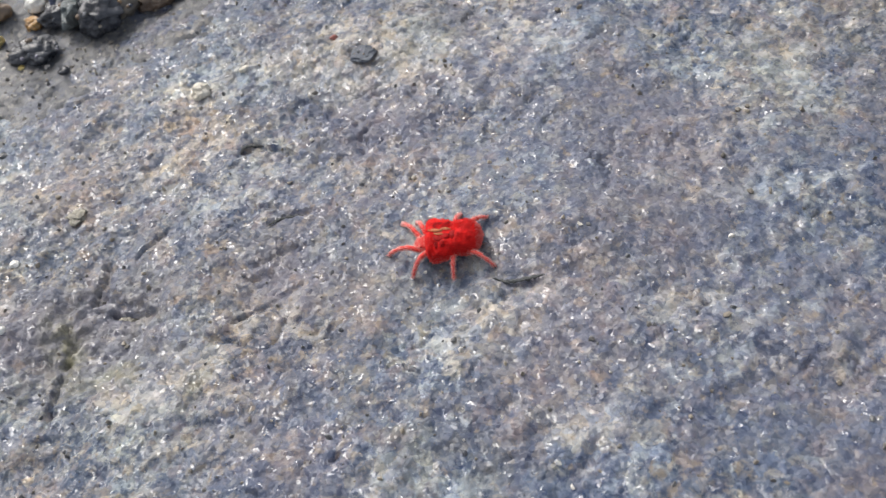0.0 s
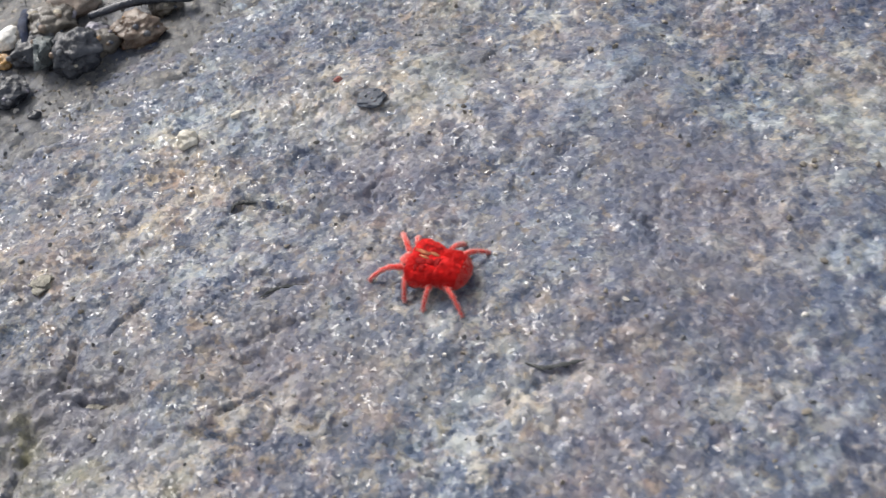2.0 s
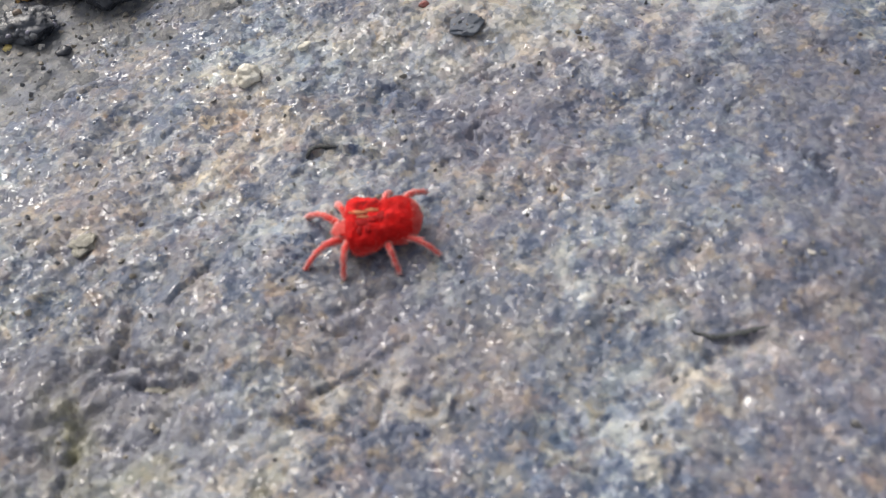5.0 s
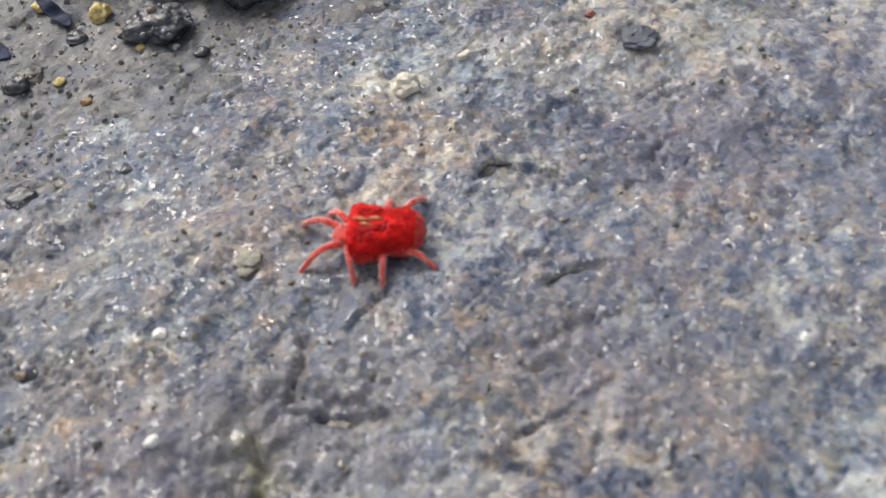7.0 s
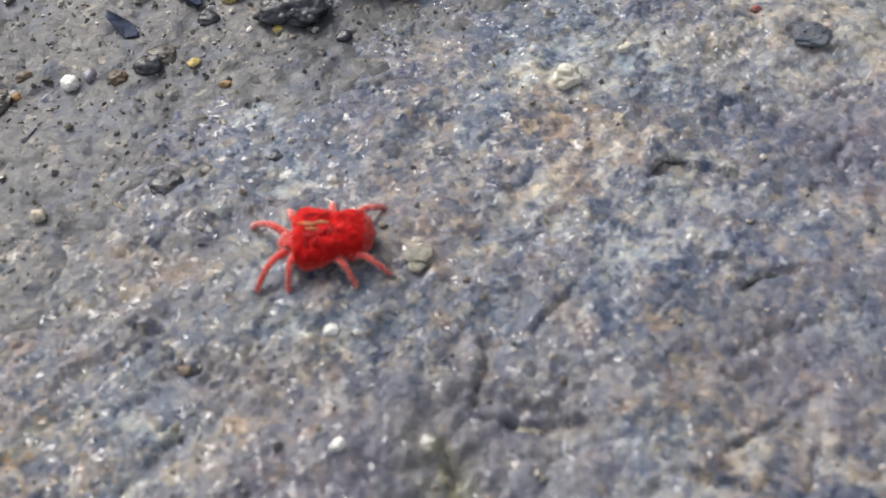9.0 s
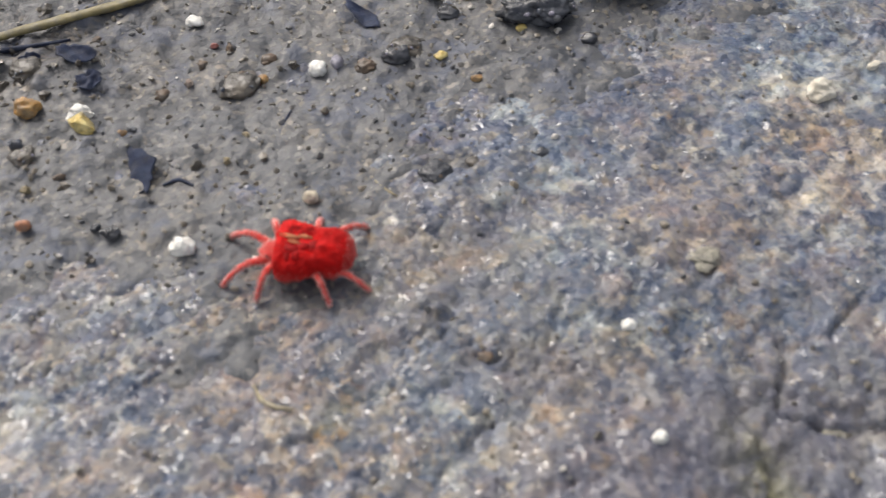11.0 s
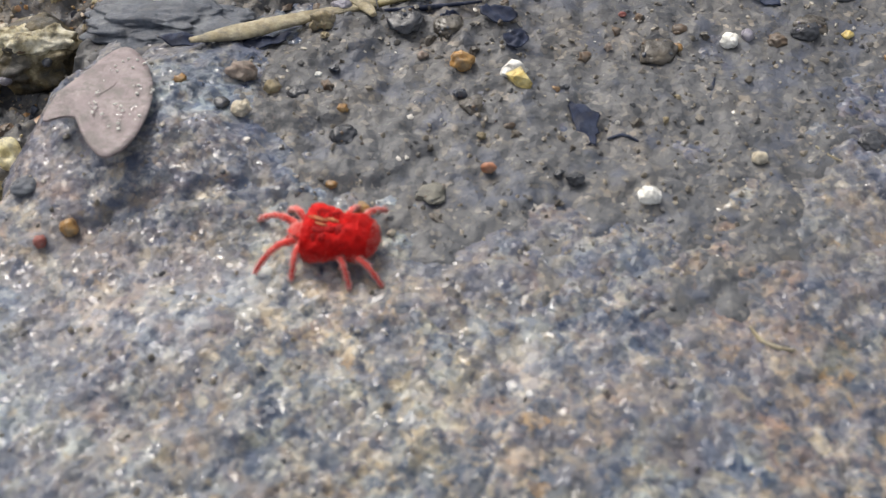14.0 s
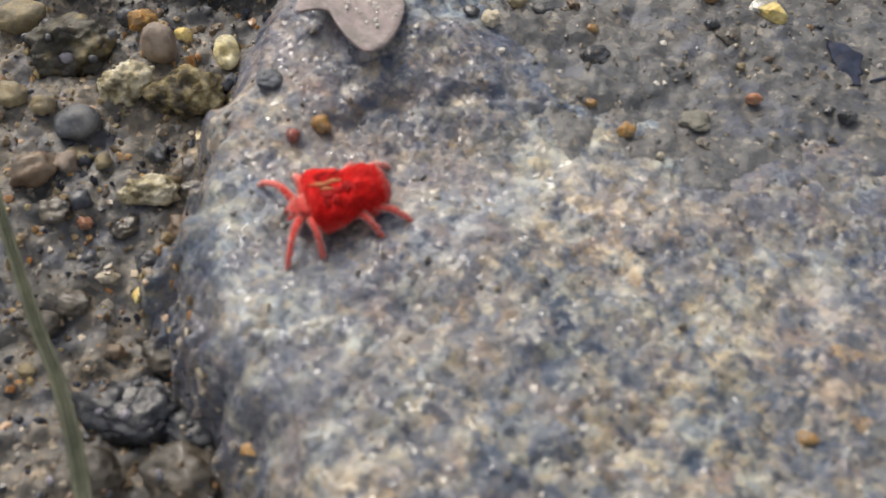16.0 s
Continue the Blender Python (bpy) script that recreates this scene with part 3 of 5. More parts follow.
def sheet(name, xs, ys, height, mat):
    X, Y = np.meshgrid(xs, ys)
    Z = height(X, Y)
    n, k = X.shape
    ids = np.arange(n * k).reshape(n, k)
    quads = np.stack([ids[:-1, :-1], ids[:-1, 1:], ids[1:, 1:], ids[1:, :-1]], -1).reshape(-1, 4)
    return mesh_arrays(name, np.stack([X, Y, Z], -1).reshape(-1, 3) * K, quads, mat), X, Y


# ---- ground and stone ----
def build_ground():
    xs = spread([(-60000, -3000, 19000), (-3000, -400, 260), (-400, -140, 20), (-140, -112, 2.0), (-112, 2, 0.26), (2, 60, 2.0), (60, 400, 20), (400, 3000, 260), (3000, 60000, 19000)])
    ys = spread([(-60000, -3000, 19000), (-3000, -400, 260), (-400, -60, 20), (-60, -26, 2.0), (-26, 38, 0.26), (38, 90, 2.0), (90, 400, 20), (400, 3000, 260), (3000, 60000, 19000)])
    me, X, Y = sheet("ground", xs, ys, soil_height, SOIL)
    layer = me.color_attributes.new("damp", "FLOAT_COLOR", "POINT")
    damp = np.clip(0.5 - edge_inside(X, Y) / 3, 0, 1) * np.clip(0.75 + 0.7 * fbm(X, Y, 5, 91, 4), 0, 1)
    wet = np.clip((Y - 13) / 7, 0, 1) * (0.3 + 0.7 * np.clip((-50 - X) / 12, 0, 1)) * np.clip(0.55 + 0.9 * fbm(X, Y, 6, 92, 4), 0, 1)
    near = np.clip((110 - np.hypot(X + 60, Y)) / 50, 0, 1)
    # darker soil at the stone foot, with the undercut's shade painted in
    wet = wet + 0.9 * blob(X, Y, -92.5, -13, 4.5, 6) * np.clip(0.8 + 0.8 * fbm(X, Y, 3, 93, 3), 0, 1)
    damp, wet = np.clip(damp, 0, 1) * near, np.clip(wet, 0, 1) * near + 0.4 * (1 - near)
    layer.data.foreach_set("color", np.stack([damp, wet, wet, np.ones_like(damp)], -1).astype(np.float32).ravel())
    return tagged(new("ground", me), "wet grey-brown silt and soil round the stone", "soil", kind="structure")


def build_stone():
    xs = spread([(-112, -104, 2.0), (-104, 57, 0.21), (57, 150, 3.0)])
    ys = spread([(-135, -45, 3.0), (-45, 38, 0.21), (38, 75, 2.0)])
    me, X, Y = sheet("stone", xs, ys, stone_height, STONE)
    layer = me.color_attributes.new("mineral_and_light", "FLOAT_COLOR", "POINT")
    purple = 0.9 * blob(X, Y, -19.5, -12, 4.8, 4.2, -20) + 0.5 * blob(X, Y, -49, 1.2, 2.0, 1.2) + 0.45 * blob(X, Y, 5, 3, 5, 3, -25) + 0.35 * blob(X, Y, -30, -14, 8, 5) + 0.35 * blob(X, Y, -83, -15, 6, 4) + 0.35 * np.clip(fbm(X, Y, 12, 81, 3), 0, 1)
    purple += 0.55 * blob(X, Y, 30, -24, 14, 9, -25) + 0.5 * blob(X, Y, 27, -4, 9, 5, -25) + 0.45 * blob(X, Y, -24, 3, 6, 3) + 0.5 * blob(X, Y, -20, -15, 6, 4)
    purple += 0.6 * blob(X, Y, -25, -11, 4.5, 3.5) + 0.25 * blob(X, Y, -90, 8, 2.6, 5) + 0.4 * blob(X, Y, -86, -15, 3, 4) + 0.8 * blob(X, Y, -52.1, -13.3, 1.2, 1.8, 20) + 0.6 * blob(X, Y, -36.2, 8.1, 2.2, 1.0, -10)
    warm = np.clip((-X - 5) / 30, 0, 1) * np.clip((8 - Y) / 6, 0, 1) * (0.95 + 0.5 * fbm(X, Y, 8, 82, 3)) + 0.35 * blob(X, Y, -13, 7, 9, 5) + 0.8 * blob(X, Y, -2, -15, 10, 5)
    # the pale blobs at x -78 and -87 paint the glare on the ridge
    pale = 0.9 * blob(X, Y, -78, -3.5, 6, 3.8, 20) + 1.0 * blob(X, Y, -87, -3, 5, 6) + 0.5 * blob(X, Y, -70, -1, 5, 2.5) + 0.4 * blob(X, Y, -84, -12, 6, 5) + 0.7 * blob(X, Y, -22.5, -0.6, 0.8, 0.8) + 0.7 * blob(X, Y, -10.5, 9.5, 3.5, 1.5)
    warp_x, warp_y = X + 2.2 * fbm(X, Y, 3.1, 85, 3), Y + 2.2 * fbm(X, Y, 3.1, 86, 3)
    pale += 0.45 * blob(X, Y, -17, -17, 4, 2) + 0.5 * blob(X, Y, 14, -19, 5, 2.5) + 0.4 * np.clip(fbm(warp_x, warp_y, 5, 83, 4) - 0.25, 0, 1)
    warm += 0.5 * blob(X, Y, 6, 8, 8, 4, -15)
    pale += 0.7 * blob(X, Y, 8, 9, 9, 4.5, -15) + 0.6 * blob(X, Y, 18, 9, 9, 5, -20) + 0.6 * blob(X, Y, 15, -20, 7, 4) + 0.6 * blob(X, Y, -69.3, -2.4, 2.5, 1.6) + 0.6 * blob(X, Y, -67.2, -8.2, 3, 2) + 0.5 * blob(X, Y, -27.7, 5.8, 5, 2.6, -10) + 0.8 * blob(X, Y, -13.2, -14.6, 2.4, 1.6, 10) + 0.5 * blob(X, Y, 21, 9, 4, 2) + 0.5 * blob(X, Y, -2, 10, 9, 3, -20)
    # the blobs near x -4 colour the blue scarps, their shade included
    purple += 0.45 * blob(X, Y, -4, -13, 6, 4) + 0.6 * blob(X, Y, -31.9, -7, 3, 1.5) + 0.5 * blob(X, Y, 25, -10, 8, 5, -25) + 0.4 * blob(X, Y, -4.5, -9.5, 3.5, 1.5, 20)
    data = np.stack([np.clip(purple, 0, 1), np.clip(warm, 0, 1) * (1 - 0.75 * np.clip(pale, 0, 1)), np.clip(pale, 0, 1) * (0.6 + 0.4 * fbm(warp_x, warp_y, 1.5, 84, 3)).clip(0, 1), np.ones_like(X)], -1)
    layer.data.foreach_set("color", data.astype(np.float32).ravel())
    stains = me.color_attributes.new("stain", "FLOAT_COLOR", "POINT")
    olive = 0.9 * blob(X, Y, -22.9, -13.8, 1.5, 2.6, 15) + 0.7 * blob(X, Y, -19.1, -17, 3, 1.4, 10) + 0.7 * blob(X, Y, -12.6, -19.5, 0.8, 2.2, -30) + 0.5 * blob(X, Y, -43.5, -8.2, 3, 0.8, 15) + 0.35 * np.clip(fbm(X, Y, 10, 87, 4) - 0.35, 0, 1)
    rust = blob(X, Y, -10, -14.6, 1.6, 2.4) + blob(X, Y, -2.4, -16.6, 5, 4) + 0.5 * np.clip(fbm(X, Y, 13, 88, 3), 0, 1) + 0.6 * blob(X, Y, 18, -7, 4, 2)
    stains.data.foreach_set("color", np.stack([np.clip(olive, 0, 1), np.clip(rust, 0, 1), skin(X, Y), np.ones_like(X)], -1).astype(np.float32).ravel())
    return tagged(new("stone", me), "broad grainy blue-grey stone slab, damp and weathered", "stone", kind="structure")


build_ground()
build_stone()


def icosphere(level):
    bm = bmesh.new()
    bmesh.ops.create_icosphere(bm, subdivisions=level, radius=1.0)
    v = np.array([q.co[:] for q in bm.verts])
    f = np.array([[q.index for q in g.verts] for g in bm.faces])
    bm.free()
    return v, f


ICO = {n: icosphere(n) for n in (1, 2, 3, 4, 5)}


def noise3(v, size, seed):
    return np.array([noise.noise(Vector(p) / size + Vector((seed * 7.3, seed * 3.1, seed * 1.7))) for p in v])


def scatter(name, label, count, where, sizes, seed, sink=0.25, mat=None, level=1):
    """Countless small angular grains lying on whatever is on top."""
    rng = np.random.default_rng(seed)
    v, f = ICO[level]
    x0, x1, y0, y1 = where[:4]
    x, y = rng.uniform(x0, x1, count * 3), rng.uniform(y0, y1, count * 3)
    keep = where[4](x, y, rng)
    x, y = x[keep][:count], y[keep][:count]
    r = sizes[0] + (sizes[1] - sizes[0]) * rng.random(len(x)) ** 3
    z = np.maximum(stone_height(x, y), soil_height(x, y)) + r * (0.5 - sink)
    sc = r[:, None, None] * rng.uniform(0.55, 1.1, (len(x), 1, 3)) * rng.uniform(0.55, 1.3, (len(x), len(v), 1))
    q = v[None] * sc
    a = rng.uniform(0, 6.28, len(x))
    c, s = np.cos(a)[:, None], np.sin(a)[:, None]
    q = np.stack([c * q[..., 0] - s * q[..., 1], s * q[..., 0] + c * q[..., 1], q[..., 2]], -1) + np.stack([x, y, z], -1)[:, None]
    faces = (f[None] + (np.arange(len(x)) * len(v))[:, None, None]).reshape(-1, 3)
    return tagged(new(name, mesh_arrays(name, q.reshape(-1, 3) * K, faces, mat or SAND, False)), label, "sand", kind="stuff")


# ---- loose things ----
def seat(x, y, over=0.3):
    """Plan places are taken on the mean plane: carry one along its slant to where the surface lies."""
    if float(edge_inside(np.array([x]), np.array([y]))[0]) < 1.5:
        return x, y
    return x, y - 0.8 * (lie(x, y - 0.8 * lie(x, y)) + over)


def pebble(name, label, x, y, size, mat, stretch=(1, 0.85, 0.7), turn=0.0, rough=0.16, seed=1, sink=0.30, level=4, group="loose pebbles", category="pebble", facet=0.0):
    v, f = ICO[level]
    if mat in (OLIVE, PALECRUST):
        level = 5
    elif size < 1.2:
        level = min(level, 3)
    v, f = ICO[level]
    n = 1 + 1.9 * rough * noise3(v, 0.9, seed) + 1.3 * rough * noise3(v, 0.42, seed + 3)
    if level > 3:
        n = n + rough * 0.55 * noise3(v, 0.17, seed + 5)
    if level > 4:
        n = n + rough * (0.5 * np.abs(noise3(v, 0.22, seed + 7)) + 0.3 * noise3(v, 0.08, seed + 9))
    q = v * n[:, None]
    if facet:
        rng = np.random.default_rng(seed)
        for _ in range(9):
            d = rng.normal(size=3)
            d /= np.linalg.norm(d)
            over = np.maximum(q @ d - (1 - facet * rng.uniform(0.5, 1.2)), 0)
            q = q - over[:, None] * d
    q = q * np.array(stretch) * size / 2
    x, y = seat(x, y, size * 0.25)
    ob = new(name, mesh_from(name, q * K, f, mat, not facet))
    z = lie(x, y) - q[:, 2].min() * (1 - 2 * sink)
    ob.matrix_basis = pose(x * K, y * K, z * K, 0, 0, turn)
    return tagged(ob, label, category, group)


def clod(name, label, x, y, size, mat, lumps, seed, high=0.6, group="wet clods", sink=0.25):
    """A crumbly lump of soil: one jagged, gritty mass."""
    v, f = ICO[5 if size > 4.0 else 4 if size > 1.3 else 3]
    rng = np.random.default_rng(seed)
    k = 2.4 / math.sqrt(lumps)
    n = 1 + 0.34 * noise3(v, k * 0.9, seed) + 0.20 * noise3(v, k * 0.40, seed + 3) + 0.13 * np.abs(noise3(v, k * 0.17, seed + 5)) + 0.05 * noise3(v, k * 0.09, seed + 7)
    q = v * np.maximum(n, 0.25)[:, None] * np.array([1, rng.uniform(0.7, 0.9), high * 0.9]) * size * 0.5
    for _ in range(8):
        d = rng.normal(size=3)
        d /= np.linalg.norm(d)
        over = np.maximum(q @ d - size * 0.5 * rng.uniform(0.6, 0.95), 0)
        q = q - 0.65 * over[:, None] * d
    x, y = seat(x, y, size * 0.2)
    ob = new(name, mesh_from(name, q * K, f, mat))
    ob.matrix_basis = pose(x * K, y * K, (lie(x, y) - q[:, 2].min() * (1 - 2 * sink)) * K, 0, 0, rng.uniform(-30, 30))
    if size > 1.5:
        top = np.flatnonzero(q[:, 2] > 0)
        for n, i in enumerate(rng.choice(top, int(4 + 1.6 * size), replace=False)):
            gv, gf = ICO[2]
            r = size * rng.uniform(0.03, 0.085)
            g = gv * (1 + 0.3 * noise3(gv, 0.8, seed + n))[:, None] * r * np.array([1, 0.8, 0.75])
            part("grain", mesh_from("grain", g * K, gf, (GREY, BROWN, SLATE, LILAC, CREAM, AMBER)[rng.choice(6, p=[0.3, 0.25, 0.2, 0.1, 0.08, 0.07])]), ob, "", pose(*(q[i] * 0.97 * K), 0, 0, 40 * n))
    return tagged(ob, label, "clod", group)


def plate(name, outline, thick, mat, cup=0.0, ripple=0.0, seed=1, rings=7):
    """A thin curled plate with real thickness from a closed outline round its middle, in mm."""
    n, c = len(outline), np.mean(outline, axis=0)
    top = [np.array([*c, 0])] + [np.array([*(c + (np.array(p) - c) * (r + 1) / rings), 0]) for r in range(rings) for p in outline]
    top = np.array(top)
    size = np.max(np.linalg.norm(top[:, :2] - c, axis=1))
    rr = np.linalg.norm(top[:, :2] - c, axis=1) / size
    top[:, 2] = cup * size * rr**2 + ripple * noise3(top, size * 0.5, seed)
    faces = [(0, 1 + k, 1 + (k + 1) % n) for k in range(n)]
    for r in range(rings - 1):
        a, b = 1 + r * n, 1 + (r + 1) * n
        faces += [(a + k, b + k, b + (k + 1) % n, a + (k + 1) % n) for k in range(n)]
    m = len(top)
    low = top - np.array([0, 0, thick])
    rim = 1 + (rings - 1) * n
    under = [tuple(m + i for i in reversed(g)) for g in faces]
    side = [(rim + k, m + rim + k, m + rim + (k + 1) % n, rim + (k + 1) % n) for k in range(n)]
    return mesh_from(name, np.concatenate([top, low]) * K, faces + under + side, mat)


def smooth_outline(points, times=3):
    p = np.array(points, float)
    for _ in range(times):
        q = np.roll(p, -1, axis=0)
        p = np.stack([0.75 * p + 0.25 * q, 0.25 * p + 0.75 * q], 1).reshape(-1, 2)
    return p


def tube(name, centre, radii, mat, sides=10, flat=1.0, rough=0.0, seed=1):
    """A tapered round stem along points, in mm."""
    c, r = np.array(centre, float), np.array(radii, float)
    rng = np.random.default_rng(seed)
    t = np.gradient(c, axis=0)
    t /= np.linalg.norm(t, axis=1)[:, None]
    side = np.cross(t, (0, 0, 1.0))
    short = np.linalg.norm(side, axis=1) < 1e-3
    side[short] = (0, 1, 0)
    side /= np.linalg.norm(side, axis=1)[:, None]
    up = np.cross(side, t)
    a = np.linspace(0, 2 * np.pi, sides, endpoint=False)
    wob = 1 + rough * rng.normal(size=(len(c), sides))
    ring = c[:, None] + (r[:, None] * wob)[..., None] * (np.cos(a)[None, :, None] * side[:, None] + flat * np.sin(a)[None, :, None] * up[:, None])
    v = np.concatenate([ring.reshape(-1, 3), c[:1], c[-1:]])
    k, n = len(c), sides
    f = [(i * n + j, i * n + (j + 1) % n, (i + 1) * n + (j + 1) % n, (i + 1) * n + j) for i in range(k - 1) for j in range(n)]
    f += [(k * n, (j + 1) % n, j) for j in range(n)] + [(k * n + 1, (k - 1) * n + j, (k - 1) * n + (j + 1) % n) for j in range(n)]
    return mesh_from(name, v * K, f, mat)


def curve_points(points, n):
    """A smooth line through the points (Catmull-Rom)."""
    p = np.array(points, float)
    p = np.concatenate([2 * p[:1] - p[1:2], p, 2 * p[-1:] - p[-2:-1]])
    out = []
    for u in np.linspace(0, len(points) - 1, n):
        i = min(int(u), len(points) - 2)
        s, (a, b, c, d) = u - i, p[i : i + 4]
        out.append(0.5 * (2 * b + (c - a) * s + (2 * a - 5 * b + 4 * c - d) * s**2 + (3 * b - a - 3 * c + d) * s**3))
    return np.array(out)


# ---- grains and pebbles on the stone ----
pebble("pebble", "cream knobbly pebble stuck on the stone", -11.65, 11.0, 1.7, CREAMWHITE, (1, 0.85, 0.75), 20, 0.2, 18, level=4)
pebble("pebble", "small pale yellow grain on the stone", -7.6, 12.75, 0.95, CREAMWHITE, (1, 0.6, 0.6), 25, 0.15, 12)
pebble("grain", "dull red grain in the stone", 1.1, 14.2, 0.75, RED, (1, 0.7, 0.5), 10, 0.2, 13, category="grain")
pebble("grain", "tiny bright white grain on the stone", -27.56, -4.75, 0.85, WHITE, (1, 0.85, 0.75), 0, 0.15, 14, -0.02, category="grain", facet=0.2)
pebble("grain", "tiny bright white grain on the stone", -27.65, -11.1, 0.9, WHITE, (1, 0.9, 0.7), 40, 0.15, 15, -0.02, category="grain", facet=0.2)
pebble("pebble", "flat tan chip set into the stone", -22.5, -0.6, 1.7, TANCHIP, (1, 0.8, 0.2), 10, 0.4, 16, 0.45)
pebble("pebble", "tan chip set into the stone hollow", -18.3, -12.1, 1.4, TANCHIP, (1, 0.8, 0.25), 30, 0.4, 17, 0.42)
pebble("grain", "yellow grain at the edge of the silt", -29.4, 19.5, 0.75, YELLOW, (1, 0.8, 0.7), 0, 0.15, 19, category="grain")
pebble("grain", "amber grain lying on damp silt", -33.05, 15.1, 0.72, AMBER, (1, 0.8, 0.6), 0, 0.18, 20, category="grain")
pebble("grain", "yellow grain lying on damp silt", -35.1, 17.6, 0.9, YELLOW, (1, 0.75, 0.6), 20, 0.18, 21, category="grain")
pebble("pebble", "white rounded pebble on damp silt", -43.3, 17.4, 1.35, WHITE, (0.85, 1, 0.8), 20, 0.14, 22)
pebble("pebble", "lilac-grey pebble beside a white one", -42.0, 17.9, 1.15, LILAC, (0.75, 1, 0.7), 0, 0.14, 23)
pebble("pebble", "brown pebble half sunk in silt", -40.1, 17.1, 1.3, BROWN, (1, 0.9, 0.7), 0, 0.2, 24)
clod("clod", "black wet crumb of soil on silt", -38.0, 17.9, 1.9, BLACK, 5, 25)
pebble("pebble", "white faceted pebble on grey silt", -51.2, 3.5, 1.4, WHITE, (1, 0.9, 0.75), 15, 0.12, 26, 0.12, facet=0.18)
pebble("pebble", "small cream bead on grey silt", -44.0, 6.3, 0.95, CREAM, (1, 0.95, 0.85), 0, 0.12, 27, 0.15)
pebble("grain", "orange grain on grey silt", -60.6, 6.3, 0.95, ORANGE, (1, 0.7, 0.7), 0, 0.15, 28, 0.15, category="grain")
pebble("pebble", "black shiny crumb on grey silt", -55.4, 5.1, 1.2, BLACK, (1, 0.8, 0.7), 30, 0.3, 29, facet=0.3)
pebble("grain", "small black crumb on grey silt", -56.4, 5.65, 0.6, BLACK, (1, 0.7, 0.6), 0, 0.3, 30, category="grain")
pebble("pebble", "golden amber bead beside the stone ridge", -68.3, 3.3, 1.05, AMBER, (1, 0.9, 0.85), 0, 0.12, 31, 0.15)
pebble("pebble", "yellow and white quartz pebble on silt", -58.1, 14.2, 2.1, YELLOW, (0.95, 1.0, 0.6), 15, 0.2, 36, 0.15, facet=0.5)
pebble("pebble", "white quartz piece against a yellow pebble", -58.35, 15.2, 1.7, WHITE, (1.1, 0.8, 0.7), -20, 0.2, 33, facet=0.3)
pebble("pebble", "brown rounded pebble on silt", -61.8, 16.2, 1.55, AMBER, (1, 0.85, 0.8), 0, 0.16, 34)
pebble("pebble", "small cream pebble on silt", -75.9, 12.1, 1.25, CREAM, (1, 0.85, 0.75), 30, 0.16, 35)
pebble("pebble", "small ochre pebble on silt", -74.3, 14.1, 1.1, OCHRE, (1, 0.9, 0.8), 0, 0.18, 36)
pebble("pebble", "pinkish-brown pebble half sunk in silt", -76.3, 15.7, 1.8, PINK, (1, 0.85, 0.7), 0, 0.2, 37)
pebble("grain", "amber grain on silt beside a leaf", -80.0, 14.8, 0.95, AMBER, (1, 0.7, 0.6), 20, 0.2, 38, category="grain")
clod("clod", "black wet crumb in a small hollow", -69.7, 9.6, 1.9, BLACK, 5, 39)
clod("clod", "grey-green clod on damp silt", -64.2, 4.7, 2.0, GREENCLOD, 9, 40, 0.26)
clod("clod", "brown crumbly clod on silt", -61.3, 11.7, 1.6, DARKCLOD, 6, 41, 0.5)
pebble("pebble", "lilac-white pebble beside a straw", -69.9, 22.3, 1.4, LILAC, (1, 0.8, 0.7), 0, 0.2, 42)
pebble("pebble", "ochre knobbly pebble under a straw", -71.2, 20.7, 1.9, OCHRE, (1, 0.8, 0.75), 10, 0.24, 43)
pebble("pebble", "white chalky pebble beside a straw", -82.9, 24.3, 2.0, WHITE, (1.1, 0.8, 0.6), 10, 0.18, 44, facet=0.3)
pebble("pebble", "small brown pebble on silt", -46.5, 18.9, 1.0, BROWN, (1, 0.8, 0.6), 0, 0.2, 45)
clod("clod", "low brown crust of soil on silt", -48.4, 16.8, 2.8, DARKCLOD, 8, 46, 0.35)
pebble("grain", "white grain on a soil crust", -48.6, 16.3, 0.5, WHITE, (1, 0.9, 0.8), 0, 0.1, 47, category="grain")
pebble("grain", "amber grain on a soil crust", -46.9, 16.9, 0.75, AMBER, (1, 0.9, 0.8), 0, 0.15, 48, category="grain")
pebble("pebble", "white pebble far back on the silt", -51.6, 23.3, 1.15, WHITE, (1, 0.8, 0.6), 0, 0.2, 49)
pebble("grain", "tiny white grain on silt", -71.4, 15.3, 0.5, WHITE, (1, 0.9, 0.8), 0, 0.1, 50, category="grain")
pebble("grain", "tiny tan grain on silt", -66.6, 1.5, 0.55, CREAM, (1, 0.8, 0.7), 0, 0.2, 51, category="grain")
pebble("grain", "tan grain set in the stone", -62.1, -15.3, 0.9, AMBER, (1, 0.8, 0.5), 0, 0.2, 52, category="grain")
pebble("grain", "red-brown grain set in the silt", -50.2, 20.6, 0.6, RED, (1, 0.8, 0.6), 0, 0.2, 53, category="grain")
pebble("grain", "brown grain set in the stone", -35.3, -5.6, 0.8, BROWN, (1, 0.8, 0.5), 0, 0.2, 54, category="grain")
pebble("grain", "small cream grain on silt", -49.8, 2.9, 0.5, CREAM, (1, 0.8, 0.7), 0, 0.2, 57, category="grain")
pebble("grain", "amber grain on the stone ridge", -70.2, 5.5, 0.75, AMBER, (1, 0.8, 0.7), 0, 0.2, 58, category="grain")
pebble("grain", "amber grain on silt", -69.7, 12.0, 0.8, AMBER, (1, 0.8, 0.7), 0, 0.2, 59, category="grain")
pebble("grain", "amber grain on silt", -76.5, 15.9, 0.8, YELLOW, (1, 0.7, 0.6), 0, 0.2, 60, category="grain")
clod("clod", "dark wet crumb on silt", -72.6, 13.6, 1.4, BLACK, 5, 62, 0.5)
